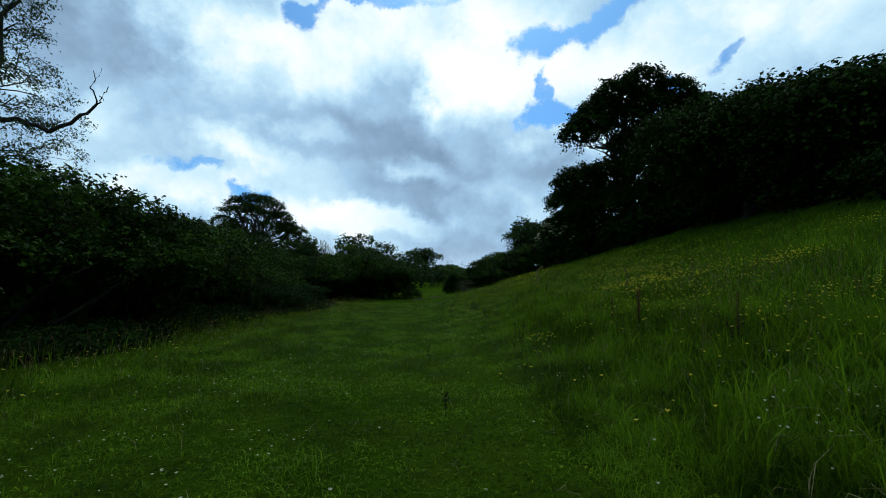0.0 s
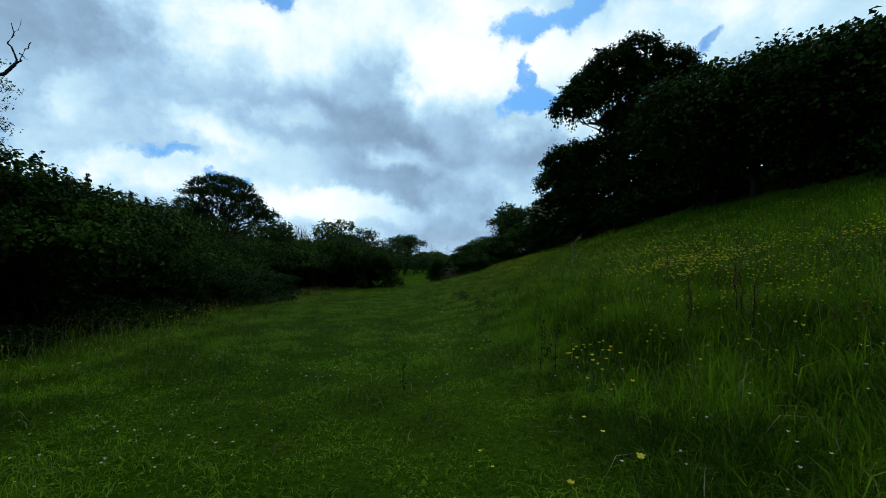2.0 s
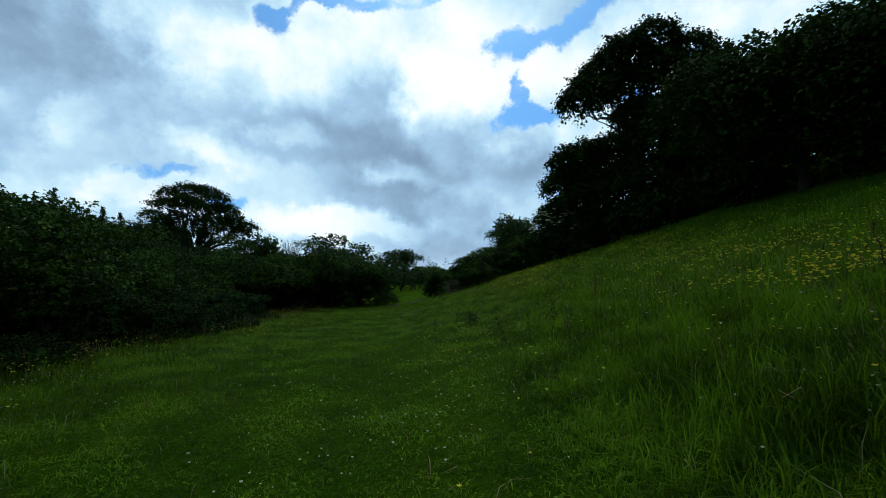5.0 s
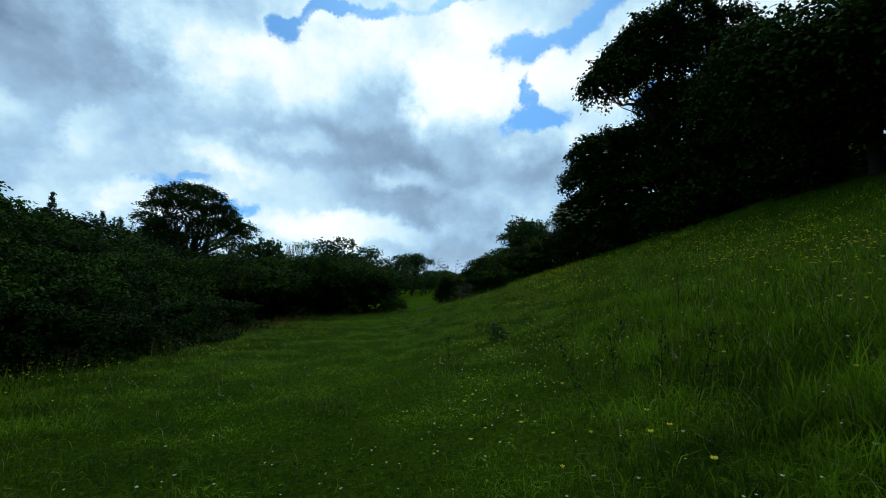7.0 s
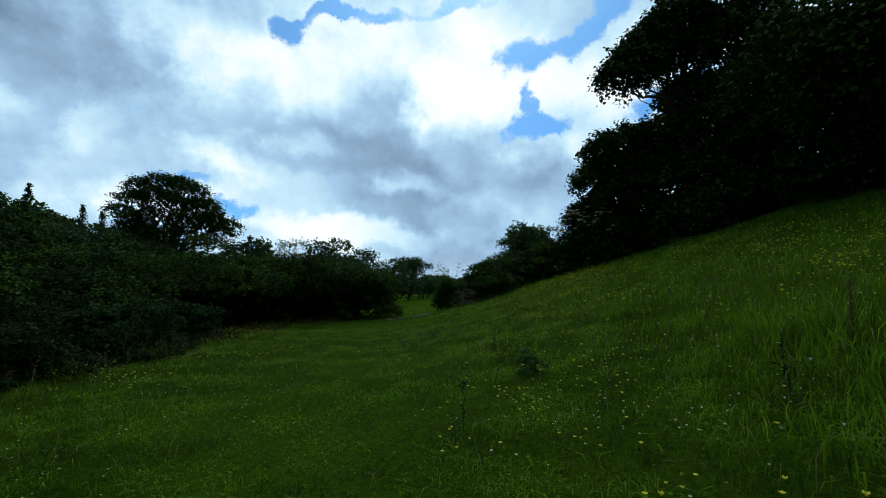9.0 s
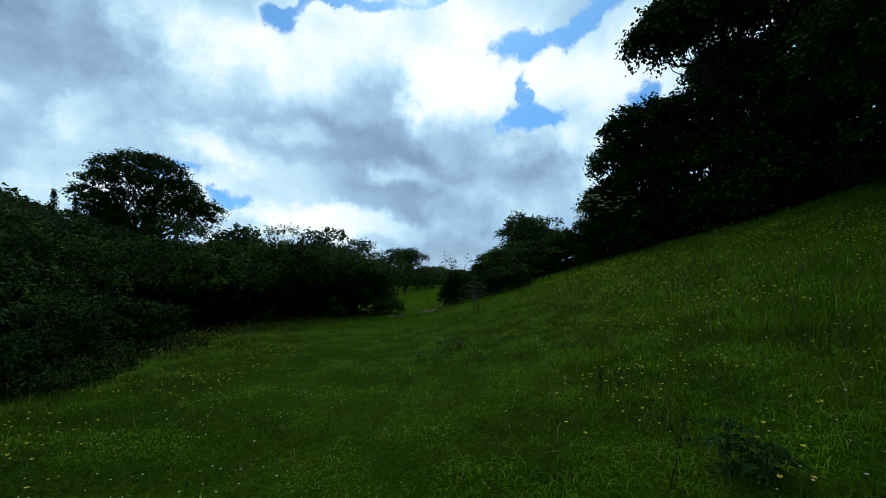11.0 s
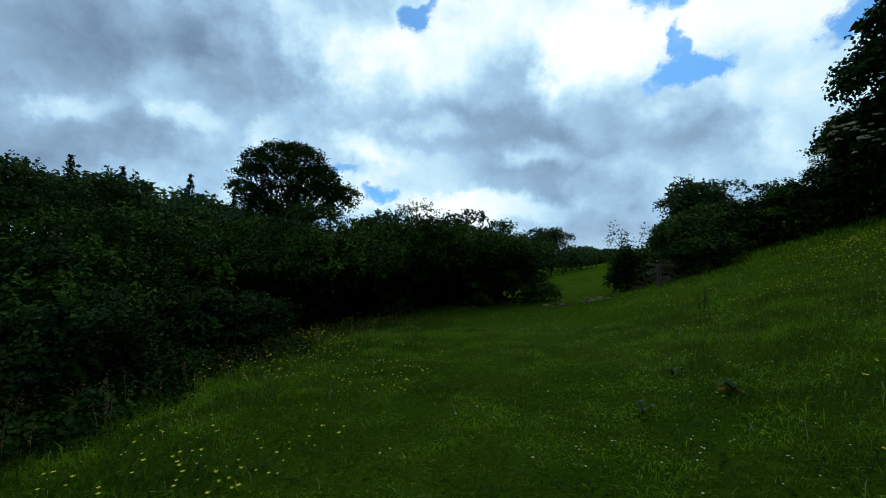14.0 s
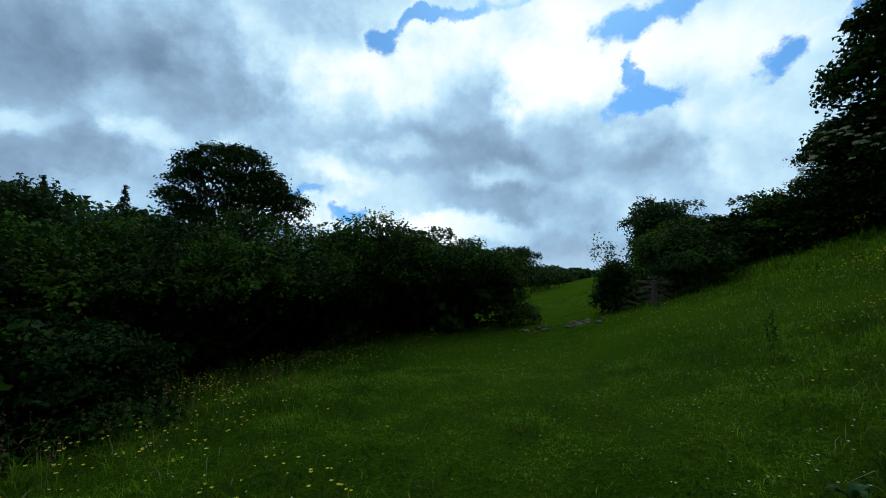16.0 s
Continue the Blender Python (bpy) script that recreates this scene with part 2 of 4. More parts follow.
def height(x, y):
    """The field's height: a nearly level track with a bank rising on one side and a shallow fall to the hedge on the other."""
    x, y = np.asarray(x, float), np.asarray(y, float)
    base = steps(y, [-350, 0, 23, 46, 70, 93, 140, 290, 600, 2300], [0.14, 0.14, 0.22, 0.5, 0.8, 1.0, 2.4, 8.0, 20, 60])
    u = x - steps(y, [0, 9, 35, 70], [0.12, 0.0, -2.3, -2.5])
    r = np.sqrt(u * u + 0.6) * 0.5 + u * 0.5 - 0.12  # softened max(u, 0)
    v = np.minimum(r, 35)
    fade = steps(y, [65, 130, 400], [1.0, 0.5, 0.3])
    bank = 0.20 * v + 0.0045 * v * v + 0.32 * np.clip(r - 35, 0, 60) + 0.05 * np.clip(r - 95, 0, 300)
    left = np.clip(-u - 4.6, 0, None)
    fall = -0.075 * np.minimum(left, 9) + 0.14 * np.clip(left - 22, 0, 80) + 0.05 * np.clip(left - 102, 0, 300)
    bumps = 0.014 * np.sin(x * 1.7 + 0.6 * y + np.sin(y * 0.7)) * np.sin(y * 0.8 - 0.6 * x + np.sin(x)) + 0.008 * np.sin(x * 4.1 + 1.3 + y) * np.sin(y * 3.3 - 2 * x)
    return base + bank * fade + fall + bumps


def mesh_np(name, verts, faces, mats, index=None, smooth=False):
    """A mesh from arrays; all the faces have the same number of corners."""
    me = bpy.data.meshes.new(name)
    n, k = faces.shape
    me.vertices.add(len(verts))
    me.vertices.foreach_set("co", np.ascontiguousarray(verts, np.float32).ravel())
    me.loops.add(n * k)
    me.loops.foreach_set("vertex_index", np.ascontiguousarray(faces, np.int32).ravel())
    me.polygons.add(n)
    me.polygons.foreach_set("loop_start", np.arange(0, n * k, k, dtype=np.int32))
    me.polygons.foreach_set("loop_total", np.full(n, k, np.int32))
    if index is not None:
        me.polygons.foreach_set("material_index", np.asarray(index, np.int32))
    if smooth:
        me.polygons.foreach_set("use_smooth", np.ones(n, bool))
    for m in mats if isinstance(mats, (list, tuple)) else (mats,):
        me.materials.append(m)
    me.update()
    return me


def axis(fine, step, reach, grow):
    a = list(np.arange(fine[0], fine[1], step))
    lo, hi, s = a[0], a[-1], step
    while hi < reach:
        s *= grow
        lo, hi = lo - s, hi + s
        a = [lo] + a + [hi]
    return np.array(a)


xs, ys = axis((-11, 16), 0.25, 1600, 1.12), axis((-3, 48), 0.25, 1600, 1.12)
gx, gy = np.meshgrid(xs, ys)
grid = np.arange(gx.size).reshape(gx.shape)
quads = np.stack([grid[:-1, :-1], grid[:-1, 1:], grid[1:, 1:], grid[1:, :-1]], -1).reshape(-1, 4)
ground = new("ground", mesh_np("ground", np.stack([gx, gy, height(gx, gy)], -1).reshape(-1, 3), quads, TURF, smooth=True))
tagged(ground, "grazed green meadow ground rising to a bank", "ground", kind="structure")

# ---- plant parts ----
def part(name, me, parent, label=""):
    """A mesh as one part under a thing or a part."""
    ob = new(name, me)
    ob.parent = parent
    return tagged(ob, label) if label else ob


def thing(name, x, y, label, category, group="", z=None, turn=0.0):
    """An empty at the base of a thing, on the ground unless z is given."""
    ob = new(name)
    ob.empty_display_size = 0.2
    ob.matrix_basis = pose(x, y, float(height(x, y)) if z is None else z, 0, 0, turn)
    return tagged(ob, label, category, group)


def unit(rng, n):
    v = rng.normal(size=(n, 3))
    return v / np.linalg.norm(v, axis=1, keepdims=True)


def leaf_arrays(rng, at, out, size, droop=0.35, slim=0.42, level=0.55):
    """Pointed four-cornered leaves at the given places, turned to the light: up and out of the crown."""
    n = len(at)
    face = out * 0.5 + unit(rng, n) * 0.75
    face[:, 2] += level
    face /= np.linalg.norm(face, axis=1, keepdims=True) + 1e-9
    along = unit(rng, n) + out * 0.4
    along[:, 2] -= droop
    along -= face * (along * face).sum(1, keepdims=True)
    along /= np.linalg.norm(along, axis=1, keepdims=True) + 1e-9
    side = np.cross(face, along)
    s = (size * rng.uniform(0.6, 1.35, n))[:, None]
    fold = rng.uniform(0.05, 0.3, n)[:, None]
    v = np.stack([at - along * s * 0.5, at - along * s * 0.03 + side * s * slim + face * s * fold, at + along * s * 0.55,
                  at - along * s * 0.03 - side * s * slim + face * s * fold], 1)
    return v.reshape(-1, 3)


def leaf_mesh(name, verts, mat):
    return mesh_np(name, verts, np.arange(len(verts)).reshape(-1, 4), mat)


def shell(rng, blobs, n, inner=0.55):
    """Places in the outer part of a set of ovals (x, y, z, rx, ry, rz), thinned at random into sprays, and the way out at each."""
    b = np.asarray(blobs, float)
    area = (b[:, 3] * b[:, 4] + b[:, 4] * b[:, 5] + b[:, 3] * b[:, 5]) ** 1.0
    pick = rng.choice(len(b), n, p=area / area.sum())
    d = unit(rng, n)
    d[:, 2] = np.where(rng.random(n) < 0.78, np.abs(d[:, 2]), d[:, 2])
    r = rng.uniform(inner, 1.06, n) ** 0.6
    lump = np.sin(d[:, 0] * 7 + pick) * np.sin(d[:, 1] * 6 + pick * 2.0) * np.sin(d[:, 2] * 7 + pick * 3.0)
    r = r * (1 + 0.22 * lump)
    return b[pick, :3] + d * b[pick, 3:] * r[:, None], d


def sprays(rng, at, out, per, length, size, droop, slim=0.42):
    """Leaves strung along short twigs that start at the given places and arch outward."""
    n = len(at)
    way = out * 0.8 + unit(rng, n) * 0.7
    way[:, 2] += 0.25
    way /= np.linalg.norm(way, axis=1, keepdims=True)
    s = np.tile((np.arange(per) + 0.5) / per, n)
    at2, way2, out2 = np.repeat(at, per, 0), np.repeat(way, per, 0), np.repeat(out, per, 0)
    ln = np.repeat(length * rng.uniform(0.5, 1.3, n), per)
    p = at2 + way2 * (s * ln)[:, None]
    p[:, 2] -= 0.45 * s * s * ln
    p += rng.normal(size=p.shape) * size * 0.5
    return leaf_arrays(rng, p, out2, size, droop, slim)


def tubes(paths, sides=6):
    """Tapered round limbs. Each path is a list of (x, y, z, radius)."""
    vs, fs, n0 = [], [], 0
    ring = np.linspace(0, 2 * np.pi, sides, endpoint=False)
    for p in paths:
        p = np.asarray(p, float)
        c, r = p[:, :3], p[:, 3]
        d = np.gradient(c, axis=0)
        d /= np.linalg.norm(d, axis=1, keepdims=True) + 1e-9
        ref = np.where(np.abs(d[:, 2:3]) > 0.9, [[1.0, 0, 0]], [[0, 0, 1.0]])
        a = np.cross(d, ref)
        a /= np.linalg.norm(a, axis=1, keepdims=True)
        b = np.cross(d, a)
        v = c[:, None] + r[:, None, None] * (np.cos(ring)[None, :, None] * a[:, None] + np.sin(ring)[None, :, None] * b[:, None])
        vs.append(v.reshape(-1, 3))
        k = len(c)
        i = n0 + np.arange((k - 1) * sides).reshape(k - 1, sides)
        j = n0 + (np.arange(k - 1)[:, None] * sides + (np.arange(sides)[None] + 1) % sides)
        fs.append(np.stack([i, j, j + sides, i + sides], -1).reshape(-1, 4))
        n0 += k * sides
    return np.concatenate(vs), np.concatenate(fs)


def limb(rng, a, b, r0, r1, n=7, wander=0.08, sag=0.0):
    a, b = np.asarray(a, float), np.asarray(b, float)
    s = np.linspace(0, 1, n)[:, None]
    p = a + (b - a) * s
    kick = rng.normal(size=(n, 3)) * np.linalg.norm(b - a) * wander
    kick[0] = kick[-1] = 0
    p = p + kick
    p[:, 2] += (np.sin(s[:, 0] * np.pi)) * sag
    return np.column_stack([p, r0 + (r1 - r0) * s[:, 0]])


def wood_mesh(name, paths, mat, sides=6):
    v, f = tubes(paths, sides)
    return mesh_np(name, v, f, mat, smooth=True)


def tree(name, x, y, label, blobs, leaves, size, leaf_mat, seed, girth=0.3, fork=0.35, group="", spread=5, length=0.8, droop=0.3,
         category="tree", bark=None, lean=(0.0, 0.0), inner=0.55, twigs=5, sides=4):
    """A trunk, limbs to every mass of the crown, twigs, and a crown of leafy sprays. Blobs lie relative to the foot."""
    rng = np.random.default_rng(seed)
    bark = bark or BARK
    ob = thing(name, x, y, label, category, group)
    b = np.asarray(blobs, float)
    top = b[:, 2].max()
    split = np.array([lean[0], lean[1], top * fork])
    trunk = limb(rng, (0, 0, -0.3), split, girth, girth * 0.72, 8, 0.02)
    trunk[0, 3] *= 1.5
    part("trunk", wood_mesh("trunk", [trunk], bark, 10), ob)
    limbs, small = [], []
    for c in b:
        start = split + (c[:3] - split) * 0.0 + np.array([0, 0, rng.uniform(-0.25, 0.3) * split[2] * 0.5])
        start[:2] = lean[0] * start[2] / split[2], lean[1] * start[2] / split[2]
        l = limb(rng, start, c[:3], girth * rng.uniform(0.3, 0.5), girth * 0.08, 8, 0.05, 0.06 * np.linalg.norm(c[:3] - start))
        limbs.append(l)
        for _ in range(twigs):
            k = rng.integers(3, 8)
            end = c[:3] + unit(rng, 1)[0] * c[3:] * rng.uniform(0.6, 1.0)
            small.append(limb(rng, l[k, :3], end, girth * 0.1, girth * 0.02, 5, 0.08))
    v, f = tubes(limbs + small, sides)
    part("limb_frame", mesh_np("limb_frame", v, f, bark, smooth=True), ob)
    at, out = shell(rng, b, leaves // spread, inner)
    part("crown", leaf_mesh("crown", sprays(rng, at, out, spread, length, size, droop), leaf_mat), ob)
    return ob


def dome(rng, n, w, d, h, low=0.25, r=(0.22, 0.38)):
    """Masses that fill a rough dome of that width, depth and height."""
    out = []
    for _ in range(n):
        a, q = rng.uniform(0, 2 * np.pi), math.sqrt(rng.random()) * 0.75
        z = h * rng.uniform(low, 1.0) * math.sqrt(max(0.12, 1 - q * q * 0.9))
        s = rng.uniform(*r)
        rz = s * h * 0.75
        out.append((math.cos(a) * q * w / 2, math.sin(a) * q * d / 2, min(max(z - rz * 0.6, rz * 0.7), h - rz), s * w, s * d, rz))
    return out


def pads(rng, n, w, d, h, size=(0.55, 1.05)):
    """Flattened leafy layers set over a dome, each with a dark gap under it."""
    out = []
    for k in range(n):
        a = 2.4 * k + rng.normal() * 0.3
        e = math.asin(min(1.0, ((k + 0.5) / n) ** 0.85)) * rng.uniform(0.86, 0.99)
        bulge = rng.uniform(0.70, 1.06)
        s = rng.uniform(*size)
        s *= 1.0 + 0.35 * (k % 3 == 0)
        x, y, z = math.cos(a) * math.cos(e) ** 0.6 * bulge * w / 2, math.sin(a) * math.cos(e) ** 0.6 * bulge * d / 2, math.sin(e) * bulge * h
        out.append((x, y, max(0.25, min(z, h) - 0.2), s, s, s * rng.uniform(0.2, 0.34)))
    return out


def bush(name, x, y, label, w, d, h, leaves, size, mat, seed, group="", masses=16, spread=6, length=0.6, droop=0.25, low=0.2, category="bush", turn=0.0, r=(0.22, 0.38), layers=None):
    """A many-stemmed bush: bare stems, dense inner leaves and arching leafy sprays outside."""
    rng = np.random.default_rng(seed)
    ob = thing(name, x, y, label, category, group, turn=turn)
    b = np.array(pads(rng, masses, w, d, h, layers) if layers else dome(rng, masses, w, d, h, low, r))
    stems = []
    for c in b[:10]:
        foot = (c[0] * 0.35 + rng.normal() * 0.15, c[1] * 0.35 + rng.normal() * 0.15, -0.3)
        stems.append(limb(rng, foot, c[:3], 0.05, 0.015, 6, 0.06))
    part("woody_base", wood_mesh("woody_base", stems, BARK, 5), ob)["kind"] = "stuff"
    at, out = shell(rng, b, leaves // spread, 0.6)
    if layers:
        out[:, 2] = np.abs(out[:, 2])
    at[:, 2] = np.maximum(at[:, 2], 0.05)
    outer = sprays(rng, at, out, spread, length, size, droop)
    core = b.copy()
    core[:, 3:] *= 0.72
    if layers:
        core = np.array([(0, 0, h * 0.30, w * 0.34, d * 0.34, h * 0.46)])
    at, out = shell(rng, core, max(200, leaves // 7), 0.7)
    at[:, 2] = np.maximum(at[:, 2], 0.1)
    dense = leaf_arrays(rng, at, out, min(0.36, max(0.15, size * 2.2)), 0.2, 0.5)
    part("foliage", leaf_mesh("foliage", np.concatenate([outer, dense]), mat), ob)
    return ob

# ---- trees on the bank ----
BANK = "trees along the top of the bank"


def grown(seed, n, centre, reach, r):
    """Crown masses scattered through an oval."""
    rng = np.random.default_rng(seed)
    q = unit(rng, n) * (rng.random(n) ** 0.4)[:, None]
    s = rng.uniform(*r, n)
    return [(*(np.array(centre) + q[i] * reach), s[i] * 1.15, s[i] * 1.15, s[i] * 0.8) for i in range(n)]


def placed(x, y, masses):
    """Crown masses given by their place in the world and one radius, seen from the foot of the tree."""
    z0 = float(height(x, y))
    return [(a - x, b - y, c - z0, r * 1.12, r * 1.12, r * 0.85) for a, b, c, r in masses]


OAK_MASSES = ((11.8, 38.0, 16.0, 1.2), (13.0, 38.0, 17.0, 1.6), (14.3, 38.2, 18.3, 1.8), (15.7, 37.6, 19.7, 1.8), (17.6, 37.0, 20.6, 1.7), (14.6, 38.4, 17.0, 0.8),
              (16.4, 38.0, 17.6, 1.6), (17.2, 39.4, 15.6, 1.5), (18.6, 37.5, 18.6, 1.8), (20.4, 37.0, 19.6, 1.7), (22.2, 37.5, 18.2, 2.0), (13.0, 42.8, 12.7, 1.7), (12.6, 44.4, 10.8, 1.7),
              (12.5, 45.6, 8.4, 1.7), (14.2, 42.0, 13.1, 1.6), (14.4, 43.0, 10.0, 1.7), (14.6, 44.4, 7.6, 1.4), (16.4, 41.0, 13.3, 1.7), (16.8, 42.0, 10.0, 1.8),
              (18.6, 39.6, 13.6, 2.0), (18.8, 40.0, 10.2, 2.0), (20.6, 38.6, 15.8, 2.2), (21.0, 39.0, 11.8, 2.2), (22.6, 40.0, 9.6, 2.0),               (19.6, 43.0, 17.2, 2.0), (17.0, 43.4, 7.6, 1.2), (13.6, 43.6, 9.3, 1.5), (15.6, 43.0, 8.4, 1.5), (15.6, 42.0, 11.4, 1.5), (13.4, 44.6, 7.0, 1.4), (18.0, 41.4, 8.2, 1.6), (13.2, 43.2, 11.6, 1.4), (19.8, 39.6, 8.6, 1.8))
tree("oak_tree", 18.0, 41.0, "tall spreading dark green oak with a gap in its crown", placed(18.0, 41.0, OAK_MASSES), 125000, 0.21, OAK_LEAF, 3, 0.5, 0.42, BANK,
     length=0.65, twigs=6, lean=(-0.6, -0.6))
tree("ash_tree", 20.8, 28.6, "dense dark green hedgerow tree on the bank", grown(11, 26, (-2.2, -2.0, 4.7), (4.0, 4.6, 2.5), (1.4, 2.1)),
     32000, 0.22, OAK_LEAF, 12, 0.36, 0.3, BANK, length=0.9)
tree("field_maple", 21.6, 21.6, "dense dark green hedgerow tree on the bank", grown(14, 24, (-1.4, 0.4, 3.2), (3.4, 4.2, 1.7), (1.3, 1.9)),
     26000, 0.22, OAK_LEAF, 15, 0.3, 0.3, BANK, length=0.8)
tree("field_maple", 24.0, 13.5, "dense dark green hedgerow tree on the bank", grown(17, 20, (-0.8, 0, 3.2), (3.6, 4.2, 1.5), (1.4, 2.0)),
     20000, 0.24, OAK_LEAF, 18, 0.3, 0.3, BANK, length=0.8)
tree("ash_tree", 24.5, 36.0, "dense dark green hedgerow tree on the bank", grown(20, 20, (0, 0, 5.4), (4.4, 4.4, 3.6), (1.7, 2.4)),
     16000, 0.3, OAK_LEAF, 21, 0.36, 0.3, BANK, length=1.0)
tree("ash_tree", 28.0, 25.0, "dense dark green hedgerow tree on the bank", grown(23, 18, (-1, 0, 3.2), (4.6, 5.6, 1.6), (1.5, 2.2)),
     14000, 0.3, OAK_LEAF, 24, 0.36, 0.3, BANK, length=1.0)
tree("ash_tree", 27.5, 48.0, "dense dark green hedgerow tree on the bank", grown(26, 18, (0, 0, 6.5), (5.0, 5.6, 4.8), (2.0, 2.8)),
     12000, 0.32, OAK_LEAF, 27, 0.36, 0.3, BANK, length=1.0)
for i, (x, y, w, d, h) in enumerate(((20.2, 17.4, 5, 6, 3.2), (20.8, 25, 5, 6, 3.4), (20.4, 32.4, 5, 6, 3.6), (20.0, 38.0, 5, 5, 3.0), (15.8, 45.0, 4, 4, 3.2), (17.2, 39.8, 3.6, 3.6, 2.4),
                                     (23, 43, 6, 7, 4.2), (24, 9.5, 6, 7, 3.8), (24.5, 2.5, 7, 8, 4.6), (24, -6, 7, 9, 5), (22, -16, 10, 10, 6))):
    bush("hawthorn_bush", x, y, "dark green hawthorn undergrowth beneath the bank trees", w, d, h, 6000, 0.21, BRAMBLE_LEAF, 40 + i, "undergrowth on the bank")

# ---- hedge across the top of the field, beside the gap ----
for i, (x, y, w, d, h) in enumerate(((13.0, 47.4, 4.6, 4.2, 4.4), (10.2, 48.4, 4.6, 4.4, 3.9), (7.6, 49.2, 4.4, 4.2, 3.7), (5.2, 47.6, 4.0, 4, 3.3), (3.6, 44.2, 3.4, 3, 2.9))):
    bush("hawthorn_bush", x, y, "dense dark hawthorn hedge bush above the ruined wall", w, d, h, 17000, 0.12, HEDGE_LEAF, 60 + i, "hedge beside the gap", masses=36, spread=7, length=0.4, layers=(0.5, 1.0))
bush("hawthorn_bush", 7.0, 54.0, "pale green hawthorn standing behind the hedge", 4.4, 4.4, 4.3, 9000, 0.18, YOUNG_LEAF, 68)
small_bush = bush("elder_bush", 0.75, 41.9, "small dense green bush beside the gap", 1.3, 1.5, 2.2, 8000, 0.10, HEDGE_LEAF, 71, length=0.4)


def sapling(x, y, label, tall, seed, mat, size=0.1, leaves=260, wide=0.35):
    """A slim young tree: wiry stems with leaves in tufts."""
    rng = np.random.default_rng(seed)
    ob = thing("sapling", x, y, label, "sapling")
    paths, ends = [], []
    for _ in range(7):
        tip = np.array([rng.normal() * wide, rng.normal() * wide, tall * rng.uniform(0.65, 1.0)])
        paths.append(limb(rng, (rng.normal() * 0.05, rng.normal() * 0.05, -0.1), tip, 0.022, 0.005, 8, 0.04))
        ends += [paths[-1][k, :3] for k in range(3, 8)]
    part("woody_base", wood_mesh("woody_base", paths, BARK, 5), ob)
    at = np.array(ends)[rng.integers(0, len(ends), leaves)] + rng.normal(size=(leaves, 3)) * 0.13
    part("foliage", leaf_mesh("foliage", leaf_arrays(rng, at, unit(rng, leaves), size), mat), ob)
    return ob


sapling(0.8, 42.4, "slim pale sapling rising out of the small bush", 3.3, 5, YOUNG_LEAF, 0.095, 620)
sapling(11.2, 46.6, "wiry sapling standing above the hedge", 5.6, 6, HEDGE_LEAF, 0.12, 200)

# ---- elder in flower ----
elder = bush("elder_bush", 12.4, 45.0, "flowering elder bush with flat white flower heads", 4.2, 3.6, 4.6, 15000, 0.15, BRAMBLE_LEAF, 75)


def umbels(parent, seed, n, w, d, h):
    """Flat white flower heads over the outside of a bush."""
    rng = np.random.default_rng(seed)
    heads = []
    for _ in range(n):
        a, q = rng.uniform(math.pi * 0.75, math.pi * 1.75), rng.uniform(0.55, 0.95)
        z = h * (0.98 - 0.55 * q * q) + rng.normal() * 0.15
        c = np.array([math.cos(a) * q * w / 2, math.sin(a) * q * d / 2, z])
        k = 60
        r = np.sqrt(rng.random(k)) * rng.uniform(0.10, 0.18)
        t = rng.uniform(0, 2 * np.pi, k)
        p = c + np.stack([r * np.cos(t), r * np.sin(t), 0.03 - r * 0.25 + rng.normal(size=k) * 0.012], -1)
        heads.append(leaf_arrays(rng, p, np.tile((0.0, -0.4, 1.0), (k, 1)), 0.045, 0.0, 0.5))
    tagged(part("blossom", leaf_mesh("blossom", np.concatenate(heads), WHITE_PETAL), parent, "flat white flower heads"), kind="stuff")


umbels(elder, 76, 60, 6.2, 5.6, 5.5)

# ---- hedge along the track ----
HEDGE = "hedge along the track"
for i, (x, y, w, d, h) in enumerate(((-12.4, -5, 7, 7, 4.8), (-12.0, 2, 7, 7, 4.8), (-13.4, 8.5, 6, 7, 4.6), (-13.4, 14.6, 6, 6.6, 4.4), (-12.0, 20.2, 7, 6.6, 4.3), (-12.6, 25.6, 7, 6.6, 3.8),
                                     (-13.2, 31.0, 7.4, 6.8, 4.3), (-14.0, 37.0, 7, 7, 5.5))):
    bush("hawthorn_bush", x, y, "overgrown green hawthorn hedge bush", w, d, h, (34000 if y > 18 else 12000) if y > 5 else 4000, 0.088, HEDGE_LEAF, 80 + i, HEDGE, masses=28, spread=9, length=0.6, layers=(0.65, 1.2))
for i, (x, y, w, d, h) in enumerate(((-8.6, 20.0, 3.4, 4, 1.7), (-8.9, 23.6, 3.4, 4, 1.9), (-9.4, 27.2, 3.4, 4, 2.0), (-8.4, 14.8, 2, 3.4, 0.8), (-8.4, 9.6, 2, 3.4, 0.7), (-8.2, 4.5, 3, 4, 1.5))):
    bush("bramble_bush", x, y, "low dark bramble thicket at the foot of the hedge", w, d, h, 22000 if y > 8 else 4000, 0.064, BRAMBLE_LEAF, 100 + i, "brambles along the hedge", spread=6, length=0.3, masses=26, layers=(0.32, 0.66))


